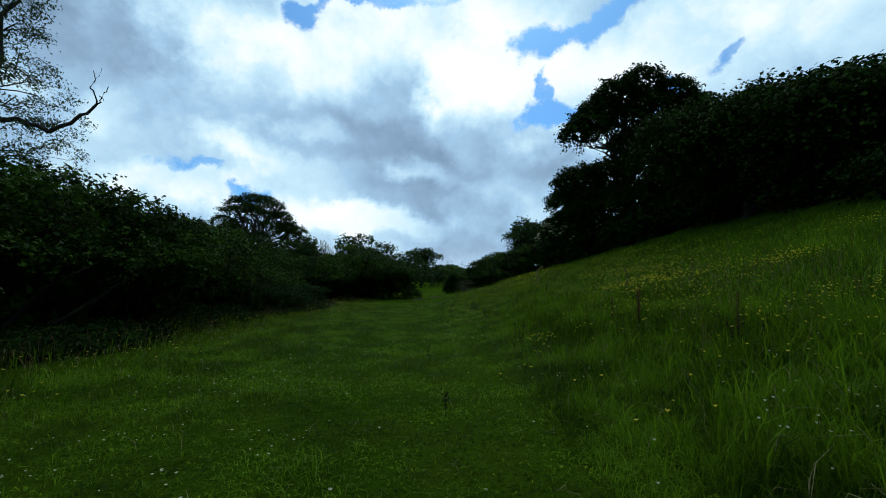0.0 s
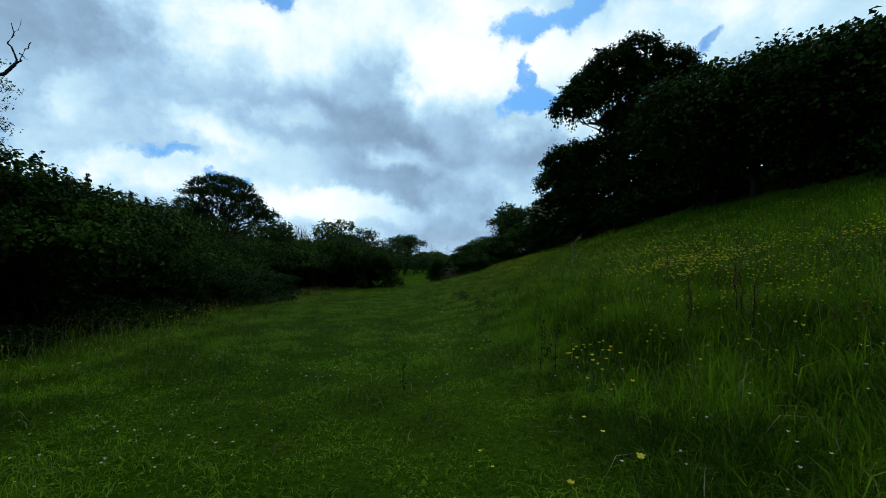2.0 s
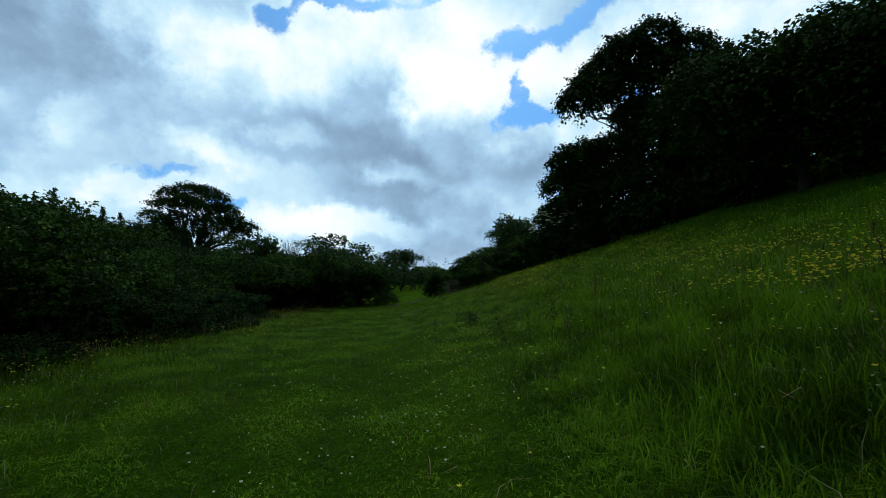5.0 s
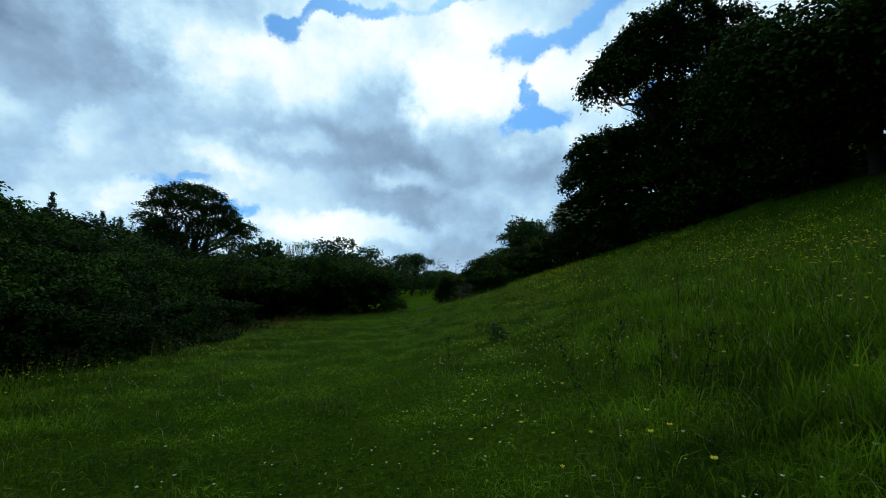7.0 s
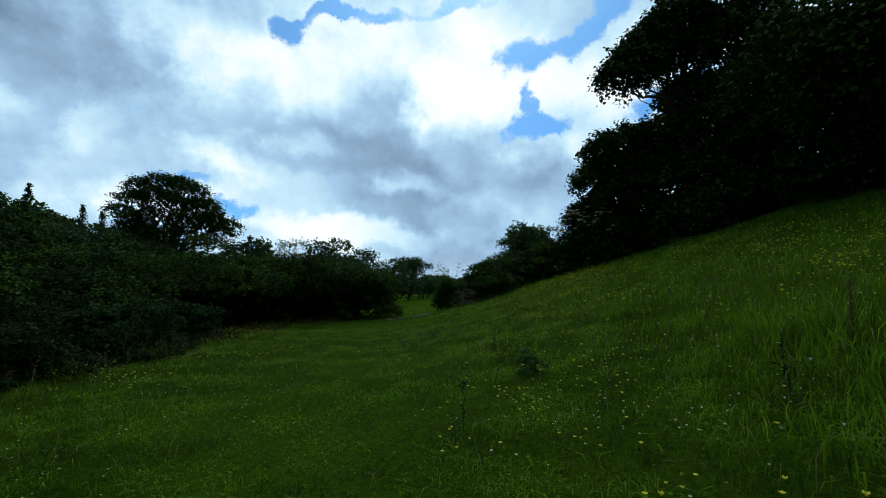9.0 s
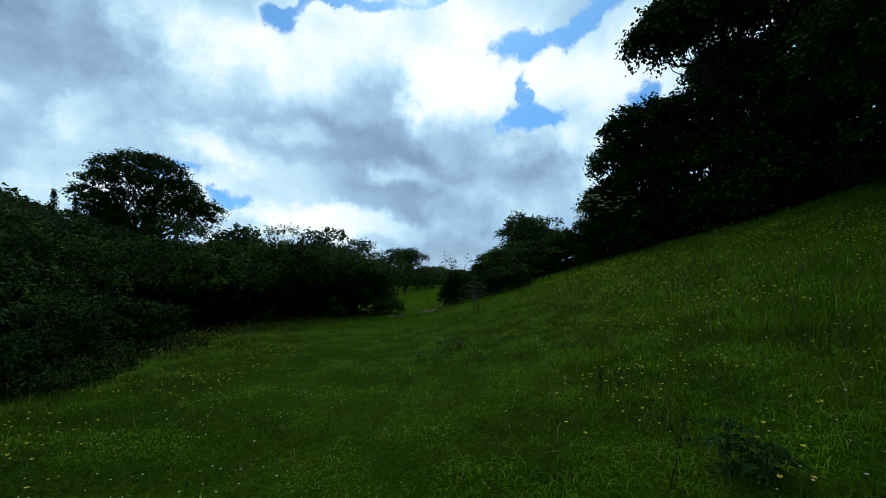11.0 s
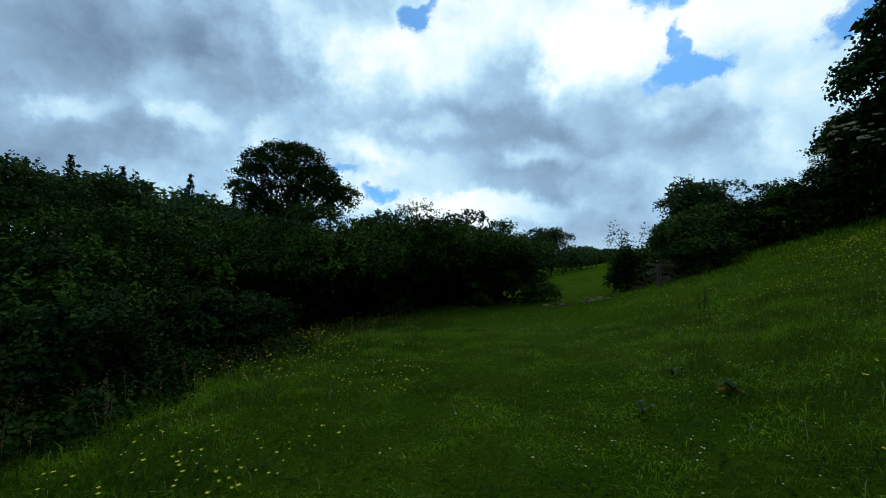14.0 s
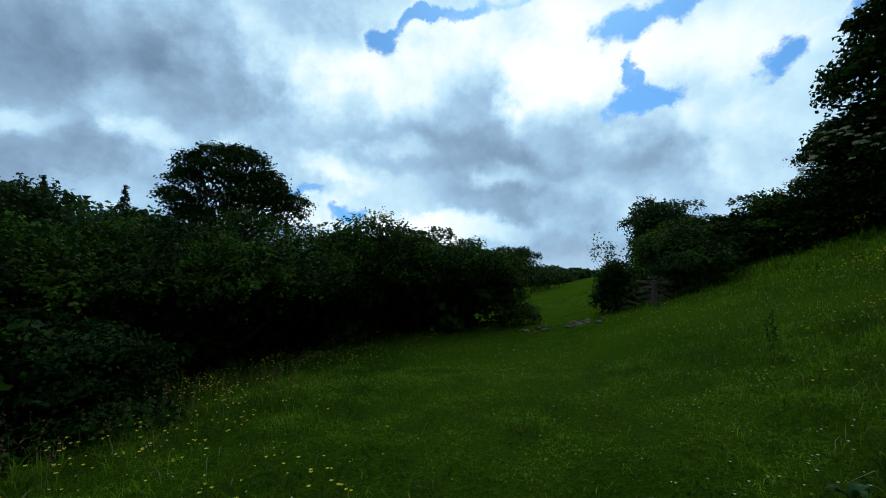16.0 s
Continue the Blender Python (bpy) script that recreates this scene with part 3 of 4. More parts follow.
def overhang(name, x, y, label, w, d, h, leaves, seed, mat, reach):
    """A hedge bush whose canopy leans out over a dark hollow."""
    rng = np.random.default_rng(seed)
    ob = thing(name, x, y, label, "bush", HEDGE)
    b = []
    for _ in range(40):
        px, py = rng.uniform(-0.5, 0.5) * w, rng.uniform(-0.5, 0.5) * d
        lift = h * (0.52 + 0.36 * rng.random()) * (1 - 0.25 * (2 * px / w) ** 2)
        s = rng.uniform(0.75, 1.25)
        b.append((px + reach[0], py + reach[1], min(lift, h - s * 0.4), s * 1.0, s * 1.0, s * 0.36))
    b = np.array(b)
    stems = [limb(rng, (c[0] * 0.4 - reach[0], c[1] * 0.4 - reach[1], -0.3), c[:3], 0.07, 0.02, 7, 0.05, 0.3) for c in b[:12]]
    part("woody_base", wood_mesh("woody_base", stems, BARK, 5), ob)["kind"] = "stuff"
    at, out = shell(rng, b, leaves // 9, 0.55)
    outer = sprays(rng, at, out, 9, 0.4, 0.09, 0.25)
    k = leaves // 10
    back = np.stack([rng.uniform(-0.5, 0.35, k) * w - reach[0], rng.uniform(-0.5, 0.5, k) * d - reach[1], rng.uniform(0.0, 0.75, k) * h], -1)
    dense = leaf_arrays(rng, back, unit(rng, k), 0.3, 0.2, 0.5)
    part("foliage", leaf_mesh("foliage", np.concatenate([outer, dense]), mat), ob)
    return ob


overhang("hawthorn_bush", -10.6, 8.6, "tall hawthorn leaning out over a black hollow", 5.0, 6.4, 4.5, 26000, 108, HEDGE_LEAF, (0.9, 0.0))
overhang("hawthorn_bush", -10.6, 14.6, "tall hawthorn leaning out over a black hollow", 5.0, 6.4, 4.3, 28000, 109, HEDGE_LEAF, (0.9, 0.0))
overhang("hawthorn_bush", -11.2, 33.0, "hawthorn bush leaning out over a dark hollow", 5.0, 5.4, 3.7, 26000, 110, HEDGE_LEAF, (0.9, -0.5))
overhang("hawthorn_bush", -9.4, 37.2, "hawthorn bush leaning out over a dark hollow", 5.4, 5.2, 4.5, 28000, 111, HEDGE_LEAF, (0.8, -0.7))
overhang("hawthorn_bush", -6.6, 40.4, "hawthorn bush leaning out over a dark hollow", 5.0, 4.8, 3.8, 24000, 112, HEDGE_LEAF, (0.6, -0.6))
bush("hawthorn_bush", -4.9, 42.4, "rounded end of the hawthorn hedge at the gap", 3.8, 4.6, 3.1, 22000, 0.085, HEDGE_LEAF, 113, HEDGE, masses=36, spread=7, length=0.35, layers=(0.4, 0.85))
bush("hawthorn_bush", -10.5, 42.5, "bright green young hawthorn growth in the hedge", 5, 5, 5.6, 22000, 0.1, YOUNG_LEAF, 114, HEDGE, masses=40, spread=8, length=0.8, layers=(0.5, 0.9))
elder_left = bush("elder_bush", -12.6, 20.4, "flowering elder in the hedge with white flower heads", 3.2, 3.2, 4.3, 9000, 0.13, BRAMBLE_LEAF, 115)
umbels(elder_left, 116, 20, 4.4, 4.4, 4.7)
for i, (x, y, tall) in enumerate(((-9.6, 39.0, 5.4), (-8.2, 40.6, 5.2), (-16.5, 21.0, 6.2), (-14.0, 15.0, 5.6))):
    sapling(x, y, "wiry shoots rising out of the hedge top", tall, 120 + i, HEDGE_LEAF, 0.1, 160)

DOME_OAK = ((-21.0, 43.7, 10.3, 1.1), (-22.3, 43.4, 9.9, 1.0), (-19.6, 43.9, 10.1, 1.1), (-18.4, 43.4, 9.5, 1.1), (-23.2, 43.9, 9.1, 1.0), (-23.7, 43.5, 8.0, 0.9),
            (-23.2, 44.4, 7.0, 1.1), (-17.6, 43.9, 8.5, 1.0), (-16.8, 43.5, 7.6, 0.9), (-15.7, 43.8, 7.0, 0.8), (-17.6, 43.3, 7.0, 1.0), (-21.8, 42.6, 8.9, 0.8), (-20.4, 42.5, 9.1, 0.9),
            (-19.0, 42.5, 8.5, 0.8), (-22.4, 42.7, 7.4, 0.9), (-18.2, 42.7, 7.6, 0.8), (-21.2, 45.2, 9.3, 1.0), (-19.0, 45.1, 8.8, 1.0), (-20.6, 45.3, 7.7, 0.9), (-22.6, 45.2, 8.2, 0.9),
            (-17.6, 45.0, 7.4, 0.9), (-21.4, 42.8, 6.4, 0.9), (-19.4, 42.9, 6.3, 0.9), (-16.6, 44.6, 6.6, 0.9))
tree("oak_tree", -19.7, 43.7, "round-headed open oak rising behind the hedge", placed(-19.7, 43.7, [(a, b, c, r * 0.82) for a, b, c, r in DOME_OAK]), 27000, 0.14, OAK_LEAF, 32, 0.36, 0.42,
     length=0.5, twigs=9, inner=0.5)

# ---- ash with a bare branch ----
ash = thing("ash_tree", -27.6, 23.0, "tall thin-leaved ash with a bare forked branch", "tree")
rng = np.random.default_rng(140)
trunk = [limb(rng, (0, 0, -0.3), (0.6, 0.2, 11.0), 0.42, 0.26, 9, 0.01), limb(rng, (0.6, 0.2, 11.0), (1.0, 0.5, 20.0), 0.26, 0.06, 8, 0.02)]
part("trunk", wood_mesh("trunk", trunk, BARK, 10), ash)
bough = [limb(rng, (0.5, 0.1, 10.9), (3.7, 1.0, 10.7), 0.16, 0.13, 7, 0.02, 0.4), limb(rng, (3.7, 1.0, 10.7), (5.8, 1.6, 12.7), 0.13, 0.08, 7, 0.03, -0.3),
         limb(rng, (5.8, 1.6, 12.7), (5.4, 1.6, 14.9), 0.05, 0.02, 8, 0.05), limb(rng, (5.8, 1.6, 12.7), (6.3, 1.8, 14.0), 0.05, 0.018, 8, 0.07), limb(rng, (5.9, 1.65, 13.3), (6.3, 1.7, 13.0), 0.03, 0.01, 5, 0.06),
         limb(rng, (5.5, 1.6, 14.1), (5.9, 1.6, 15.1), 0.025, 0.008, 5, 0.05)]
part("branch", wood_mesh("branch", bough, BARK, 8), ash, "bare dark branch forked at its tip")
shoots, tufts = [], []
for _ in range(54):
    h0 = rng.uniform(5.5, 18.5)
    a = rng.uniform(-2.2, 1.6)
    far = rng.uniform(2.0, 5.7) * (1.0 - 0.75 * max(0.0, (h0 - 12) / 7))
    start = (0.03 * h0 + 0.1, 0.03 * h0, h0)
    end = (math.cos(a) * far + 0.5, math.sin(a) * far + 0.4, h0 + rng.uniform(-0.5, 1.8))
    l = limb(rng, start, end, 0.05, 0.008, 9, 0.05, 0.5)
    shoots.append(l)
    for k in range(4, 9):
        tip = l[k, :3] + rng.normal(size=3) * (0.55, 0.55, 0.45) - (0, 0, 0.25)
        shoots.append(limb(rng, l[k, :3], tip, 0.009, 0.004, 5, 0.08, 0.12))
        tufts.append(tip)
part("limb_frame", wood_mesh("limb_frame", shoots, BARK, 5), ash)
tufts = np.array(tufts)
at = np.repeat(tufts, 46, 0) + rng.normal(size=(len(tufts) * 46, 3)) * (0.26, 0.26, 0.22)
part("crown", leaf_mesh("crown", leaf_arrays(rng, at, unit(rng, len(at)), 0.18, 0.9, 0.22), ASH_LEAF), ash)
for i, (x, y, w, d, h) in enumerate(((-21, 17, 8, 8, 6.2), (-22, 26, 8, 8, 6.4), (-20, 8, 8, 9, 6.4), (-20, 33, 7, 7, 3.4))):
    bush("hazel_bush", x, y, "tall hazel scrub behind the hedge", w, d, h, 8000, 0.2, HEDGE_LEAF, 150 + i, "scrub behind the hedge")

# ---- woods on the far slope ----
WOOD = "woodland on the far slope"
kinds = [tree("woodland_tree", -43, 56 + 9 * k, "broad green woodland tree on the far slope", grown(160 + k, 18, (0, 0, 4.6 + 0.9 * k), (3.4, 3.4, 2.5 + 0.55 * k), (1.3, 2.0)), 5400, 0.32, FAR_LEAF,
              165 + k, 0.26, 0.3, WOOD, length=0.9) for k in range(3)]
spots = ((-38, 58), (-41, 53), (-35, 61), (-47, 50), (-52, 43), (-55, 36), (-50, 34), (-55, 52), (-60, 62), (-52, 66), (-35, 68), (-44, 70), (-34, 82), (-40, 90), (-60, 80), (-66, 48))
for k, (x, y) in enumerate(spots):
    copy_thing(kinds[2 if x < -45 else 1], pose(x, y, float(height(x, y)) - 0.2, 0, 0, 47.0 * k))


def conifer(x, y, tall, seed):
    """A spire of whorled drooping boughs."""
    rng = np.random.default_rng(seed)
    ob = thing("conifer", x, y, "dark pointed conifer among the woodland trees", "tree", WOOD)
    part("trunk", wood_mesh("trunk", [limb(rng, (0, 0, -0.3), (0, 0, tall), 0.18, 0.02, 8, 0.002)], BARK, 7), ob)
    at, out = [], []
    for level in np.arange(tall * 0.2, tall * 0.99, 0.42):
        reach = (0.27 * (tall - level) + 0.06) * rng.uniform(0.8, 1.15)
        for a in rng.uniform(0, 2 * np.pi, 11):
            lift = rng.uniform(-0.3, 0.3)
            for s in np.linspace(0.15, 1, 8):
                at.append((math.cos(a) * reach * s, math.sin(a) * reach * s, level + lift - 0.1 * reach * s - 0.2 * reach * s * s))
                out.append((math.cos(a), math.sin(a), 0.1))
    at, out = np.array(at), np.array(out)
    part("needled_crown", leaf_mesh("needled_crown", leaf_arrays(rng, at + rng.normal(size=at.shape) * 0.09, out, 0.26, 0.1, 0.22, 0.1), FIR_LEAF), ob)
    return ob


first = conifer(-41, 60.5, 10.8, 180)
other = conifer(-44.5, 57.5, 12.0, 181)
for k, (x, y) in enumerate(((-36, 63), (-33, 64.5), (-54, 47), (-56, 44.5), (-58, 41), (-52.5, 50), (-39.5, 61.5), (-60, 38), (-31, 66), (-49, 53))):
    copy_thing((first, other)[k % 2], pose(x, y, float(height(x, y)) - (0.4, 1.2, 0.0)[k % 3], 0, 0, 61.0 * k))

# ---- trees beyond the hedge, down the valley ----
for k, (x, y, r, h, n, label) in enumerate(((-21.2, 60.0, 3.0, 10.2, 7000, "small green tree beyond the hedge"), (-26, 72, 3.8, 9.2, 7000, "small green tree beyond the hedge"),
                                            (-17.0, 63, 3.2, 6.8, 6000, "low green tree beyond the hedge"), (-19.0, 85, 4.6, 12.4, 7000, "broad green tree down the valley"),
                                            (-17.6, 102, 5.0, 12.8, 6000, "broad green tree down the valley"), (-22, 122, 6, 11.0, 6000, "broad green tree down the valley"),
                                            (-28, 140, 8, 14.5, 6000, "broad green tree down the valley"), (-18.5, 150, 6, 10, 5000, "broad green tree down the valley"),
                                            (27, 140, 7.2, 20.5, 24000, "tall dark green tree beyond the hedge"), (35, 144, 5.6, 17.0, 14000, "tall dark green tree beyond the hedge"),
                                            (-14, 76, 4, 8.6, 5000, "low green tree down the valley"),
                                            (-12.5, 88, 4.2, 10.0, 5000, "low green tree down the valley"), (-10, 101, 4.6, 10.4, 5000, "low green tree down the valley"), (-7, 119, 5, 7.6, 5000, "low green tree down the valley"),
                                            (-4, 139, 5.4, 7.0, 5000, "low green tree down the valley"), (0, 157, 6, 6.6, 5000, "low green tree down the valley"), (-15, 132, 6, 9.0, 5000, "broad green tree down the valley"))):
    s = r * 0.36
    tree("valley_tree", x, y, label, grown(200 + k, 34 if h > 16 else 20, (0, 0, h * 0.48), (r * 0.72, r * 0.72, h * 0.52 - s * 0.7), (s * 0.6, s * 1.2)), int(n * 0.5), 0.055 * r + 0.22, FAR_LEAF, 220 + k, 0.22 + r * 0.02, 0.3,
         "trees down the valley", length=0.25 * r)
tree("oak_tree", -9.5, 166, "open spreading oak far down the valley", grown(240, 22, (0, 0, 10.4), (6.0, 5, 2.7), (1.2, 2.0)), 5200, 0.5, FAR_LEAF, 241, 0.4, 0.5, "trees down the valley", length=1.0, twigs=6)
for k, (x, y, h) in enumerate(((-19.0, 61, 8.6), (-18.2, 63, 9.0), (-25.5, 80, 10.4), (-24.0, 82, 10.0), (-27.0, 92, 12.0), (-24.5, 96, 12.2))):
    rng = np.random.default_rng(250 + k)
    dead = thing("dead_tree", x, y, "bare grey dead tree top above the hedge", "dead tree", "bare trees")
    paths = [limb(rng, (0, 0, -0.3), (0.1, 0.1, h * 0.6), 0.12, 0.07, 6, 0.02)]
    for _ in range(22):
        a, q = rng.uniform(0, 2 * np.pi), rng.uniform(0.3, 1.5)
        paths.append(limb(rng, (0.05, 0.05, h * rng.uniform(0.35, 0.6)), (math.cos(a) * q, math.sin(a) * q, h * rng.uniform(0.8, 1.0)), 0.045, 0.012, 7, 0.04))
    part("branchwork", wood_mesh("branchwork", paths, DEAD_BARK, 5), dead)["kind"] = "stuff"

rng = np.random.default_rng(270)
far_blobs = []
for k in range(150):
    y = rng.uniform(210, 330)
    x = rng.uniform(-120, 0.10 * y)
    r = rng.uniform(3.0, 4.6)
    far_blobs.append((x, y, 3.0 + 0.010 * y + r * 0.9 + max(0.0, -x - 10) * 0.10, r * 1.6, r * 1.6, r))
at, out = shell(rng, far_blobs, 34000, 0.7)
tagged(new("distant_woodland", leaf_mesh("distant_woodland", leaf_arrays(rng, at, out, 2.1, 0.3, 0.45), FAR_LEAF)), "distant dark green woodland closing the valley", "woodland", kind="stuff")
rng = np.random.default_rng(271)
far_blobs = []
for k in range(300):
    a, q = rng.uniform(0, 2 * np.pi), rng.uniform(0, 1)
    if math.cos(a) > 0.8:
        continue
    # Behind the camera the ring is drawn in, unseen, to block low sky light.
    near = 32 if math.cos(a) < -0.3 else 75
    x, y = math.sin(a) * (near + 50 * q), math.cos(a) * (near + 50 * q)
    r = rng.uniform(3.5, 6)
    far_blobs.append((x, y, float(height(x, y)) + r, r * 1.3, r * 1.3, r * 1.2))
at, out = shell(rng, far_blobs, 44000, 0.7)
tagged(new("woodland_with_light_block", leaf_mesh("woodland_with_light_block", leaf_arrays(rng, at, out, 1.1, 0.3, 0.45), FAR_LEAF)), "dark green woodland around the meadow, its unseen rear part added to block low light", "woodland", kind="stuff")

# ---- ruined wall, post and stones at the gap ----
def stone_mesh(seed, w, d, h, rough=0.12):
    """A weathered slab: a bevelled block with its corners pushed about."""
    rng = np.random.default_rng(seed)
    bm = bmesh.new()
    bmesh.ops.create_cube(bm, size=1.0)
    for v in bm.verts:
        v.co = Vector((v.co.x * w, v.co.y * d, v.co.z * h)) * (1 + rng.uniform(-rough, rough))
    bmesh.ops.bevel(bm, geom=bm.edges[:], offset=min(w, d, h) * 0.22, segments=1, affect="EDGES")
    for v in bm.verts:
        v.co += Vector(rng.normal(size=3) * min(w, d, h) * 0.05)
    me = bpy.data.meshes.new("stone")
    bm.to_mesh(me)
    bm.free()
    me.materials.append(STONE)
    return me


STONES = [stone_mesh(300 + k, *size) for k, size in enumerate(((0.50, 0.34, 0.12), (0.38, 0.3, 0.16), (0.62, 0.4, 0.09), (0.28, 0.26, 0.18), (0.44, 0.3, 0.22), (0.34, 0.24, 0.1)))]
rng = np.random.default_rng(310)
wall = thing("ruined_wall", 2.5, 42.0, "tumbled dry-stone wall of grey limestone under the hedge", "stone wall")
wz = float(height(2.5, 42.0))
for layer in range(8):
    for k in range(8 - layer // 2):
        s = part("stone", STONES[rng.integers(0, 6)], wall)
        along = -1.4 + k * 0.36 + 0.2 * (layer % 2) + rng.normal() * 0.05
        lift = float(height(2.5 + along, 42.0 + along * 0.35)) - wz
        s.matrix_basis = pose(along, along * 0.35 + rng.normal() * 0.08, lift + 0.05 + layer * 0.13, rng.normal() * 6, rng.normal() * 6, 19 + rng.normal() * 14)
post = thing("gate_post", 1.75, 40.1, "weathered dark wooden gate post beside the ruined wall", "post")
bm = bmesh.new()
bmesh.ops.create_cone(bm, cap_ends=True, segments=9, radius1=0.12, radius2=0.09, depth=1.2)
bmesh.ops.subdivide_edges(bm, edges=[e for e in bm.edges if abs(e.verts[0].co.z - e.verts[1].co.z) > 0.5], cuts=5)
for v in bm.verts:
    v.co += Vector(rng.normal(size=3) * 0.014) + Vector((0, 0, 0.34))
me = bpy.data.meshes.new("shaft")
bm.to_mesh(me)
bm.free()
me.materials.append(DEAD_BARK)
part("shaft", me, post)
for k in range(30):
    x, y = -1.6 + rng.normal() * 0.8, 39.7 + rng.normal() * 0.55
    if k > 22:
        x, y = -0.7 + rng.normal() * 0.45, 40.0 + rng.normal() * 0.45
    s = new("flat_stone", STONES[rng.integers(0, 6)])
    s.matrix_basis = pose(x, y, float(height(x, y)) + 0.02, rng.normal() * 5, rng.normal() * 5, rng.uniform(0, 180)) @ Matrix.Diagonal((0.62, 0.62, 0.5, 1))
    tagged(s, "flat pale limestone slab lying in the grass", "stone", "stones strewn across the gap")

# ---- grass ----
def track(y):
    """The middle of the grazed track."""
    return steps(y, [-5, 0, 12, 24, 45], [-0.7, -0.6, -0.8, -2.6, -2.2])


def ripple(x, y):
    return np.sin(x * 1.9 + 1.1 * np.sin(y * 0.9)) * np.sin(y * 1.6 + 0.8 * np.sin(x * 1.3)) + 0.5 * np.sin(x * 5.3 + 2 * y) * np.sin(y * 4.1 - x)


def sward(x, y):
    """How tall the grass stands: cropped on the track, rank on the bank and under the hedge."""
    off = x - track(y)
    rank = steps(y, [0, 11, 14, 18, 24, 40], [1.5, 1.7, 2.6, 4.4, 6.0, 7.0])
    right = np.clip((off - rank) / 1.2, 0, 1)
    left = np.clip((-off - 4.6) / 1.4, 0, 1)
    tuft = np.clip(ripple(x, y) - 0.35, 0, 1)
    base = 0.055 + 0.025 * np.clip(np.abs(off) - 1, 0, 3) + 0.09 * tuft
    return base + right * (0.15 + 0.14 * np.clip(ripple(x * 0.6 + 3, y * 0.6), 0, 1)) * steps(y, [12, 20], [1.0, 0.6]) + left * 0.17


def clumps(x, y):
    """Small tufts and bites in the sward, a hand or two across."""
    a = np.sin(x * 17 + 3 * np.sin(y * 5.0)) * np.sin(y * 15 + 3 * np.sin(x * 6.0))
    b = np.sin(x * 41 + 2 * y) * np.sin(y * 37 - 3 * x)
    return np.clip(0.85 + 0.6 * a + 0.35 * b, 0.25, 1.8)


def blades(rng, x, y, tall, wide, lean):
    """Bent pointed blades of grass on the ground."""
    n = len(x)
    z = height(x, y) - 0.01
    a = rng.uniform(0, 2 * np.pi, n)
    d = np.stack([np.cos(a), np.sin(a), np.zeros(n)], -1)
    side = np.stack([-np.sin(a), np.cos(a), np.zeros(n)], -1)
    foot = np.stack([x, y, z], -1)
    bent = (lean * rng.uniform(0.2, 1.0, n))[:, None]
    t = tall[:, None]
    up = np.array([0, 0, 1.0])
    mid = foot + up * t * 0.55 + d * t * bent * 0.3
    tip = foot + up * t * (1 - 0.35 * bent) + d * t * bent
    w = (wide * rng.uniform(0.6, 1.3, n))[:, None]
    return np.stack([foot, mid + side * w, tip, mid - side * w], 1).reshape(-1, 3)


def strewn(rng, n, x0, x1, y0, y1):
    return rng.uniform(x0, x1, n), rng.uniform(y0, y1, n)


rng = np.random.default_rng(400)
fields = []
for n, x0, x1, y0, y1, grow, wide in ((180000, -5.5, 5.5, 0.4, 14, 1.0, 0.0034), (180000, -7.5, 4.5, 14, 32, 1.0, 0.0040), (70000, -9.5, 14, 4, 46, 1.15, 0.0050), (70000, 1.0, 4.6, 0.8, 12.5, 1.1, 0.0026), (40000, 3.5, 18, 2, 40, 1.2, 0.0065),
                                     (22000, -3.5, 14, 38, 75, 1.2, 0.014)):
    x, y = strewn(rng, n, x0, x1, y0, y1)
    if wide > 0.006:  # coarse blades only away from the path
        off = ((np.abs(x) > 5.5) | (y > 14)) & ((x < -7.5) | (x > 4.5) | (y < 14) | (y > 32))
        x, y = x[off], y[off]
        n = len(x)
    tall = sward(x, y) * grow * rng.uniform(0.45, 1.25, n) * clumps(x, y)
    fields.append(blades(rng, x, y, tall, wide * (1 + 0.6 * np.clip(tall - 0.1, 0, 0.3) / 0.3), 1.9 - 3.2 * np.clip(tall, 0.05, 0.3)))
tagged(new("meadow_grass", leaf_mesh("meadow_grass", np.concatenate(fields), GRASS)), "green meadow grass, cropped along the track and rank on the bank", "grass", kind="stuff")

# Broad clover and plantain leaves in the cropped turf.
x, y = strewn(rng, 26000, -5.0, 4.5, 0.5, 30)
at = np.stack([x, y, height(x, y) + rng.uniform(0.015, 0.05, len(x))], -1)
tagged(new("clover_leaves", leaf_mesh("clover_leaves", leaf_arrays(rng, at, np.tile((0, 0, 1.0), (len(x), 1)), 0.028, -0.1, 0.45), GRASS)), "low clover and plantain leaves in the cropped turf", "clover", kind="stuff")

# Dry straw-coloured bents, lying and standing.
n = 13000
x, y = strewn(rng, n, -8.5, 9, 0.5, 36)
keep = rng.random(n) < np.clip(sward(x, y) * 3.2, 0.12, 1)
x, y = x[keep], y[keep]
tagged(new("dry_grass", leaf_mesh("dry_grass", blades(rng, x, y, 0.12 + sward(x, y) * rng.uniform(0.5, 1.5, len(x)), np.full(len(x), 0.0028), np.full(len(x), 1.5)), STRAW)), "thin straw-coloured dry grass stems", "dry grass", kind="stuff")


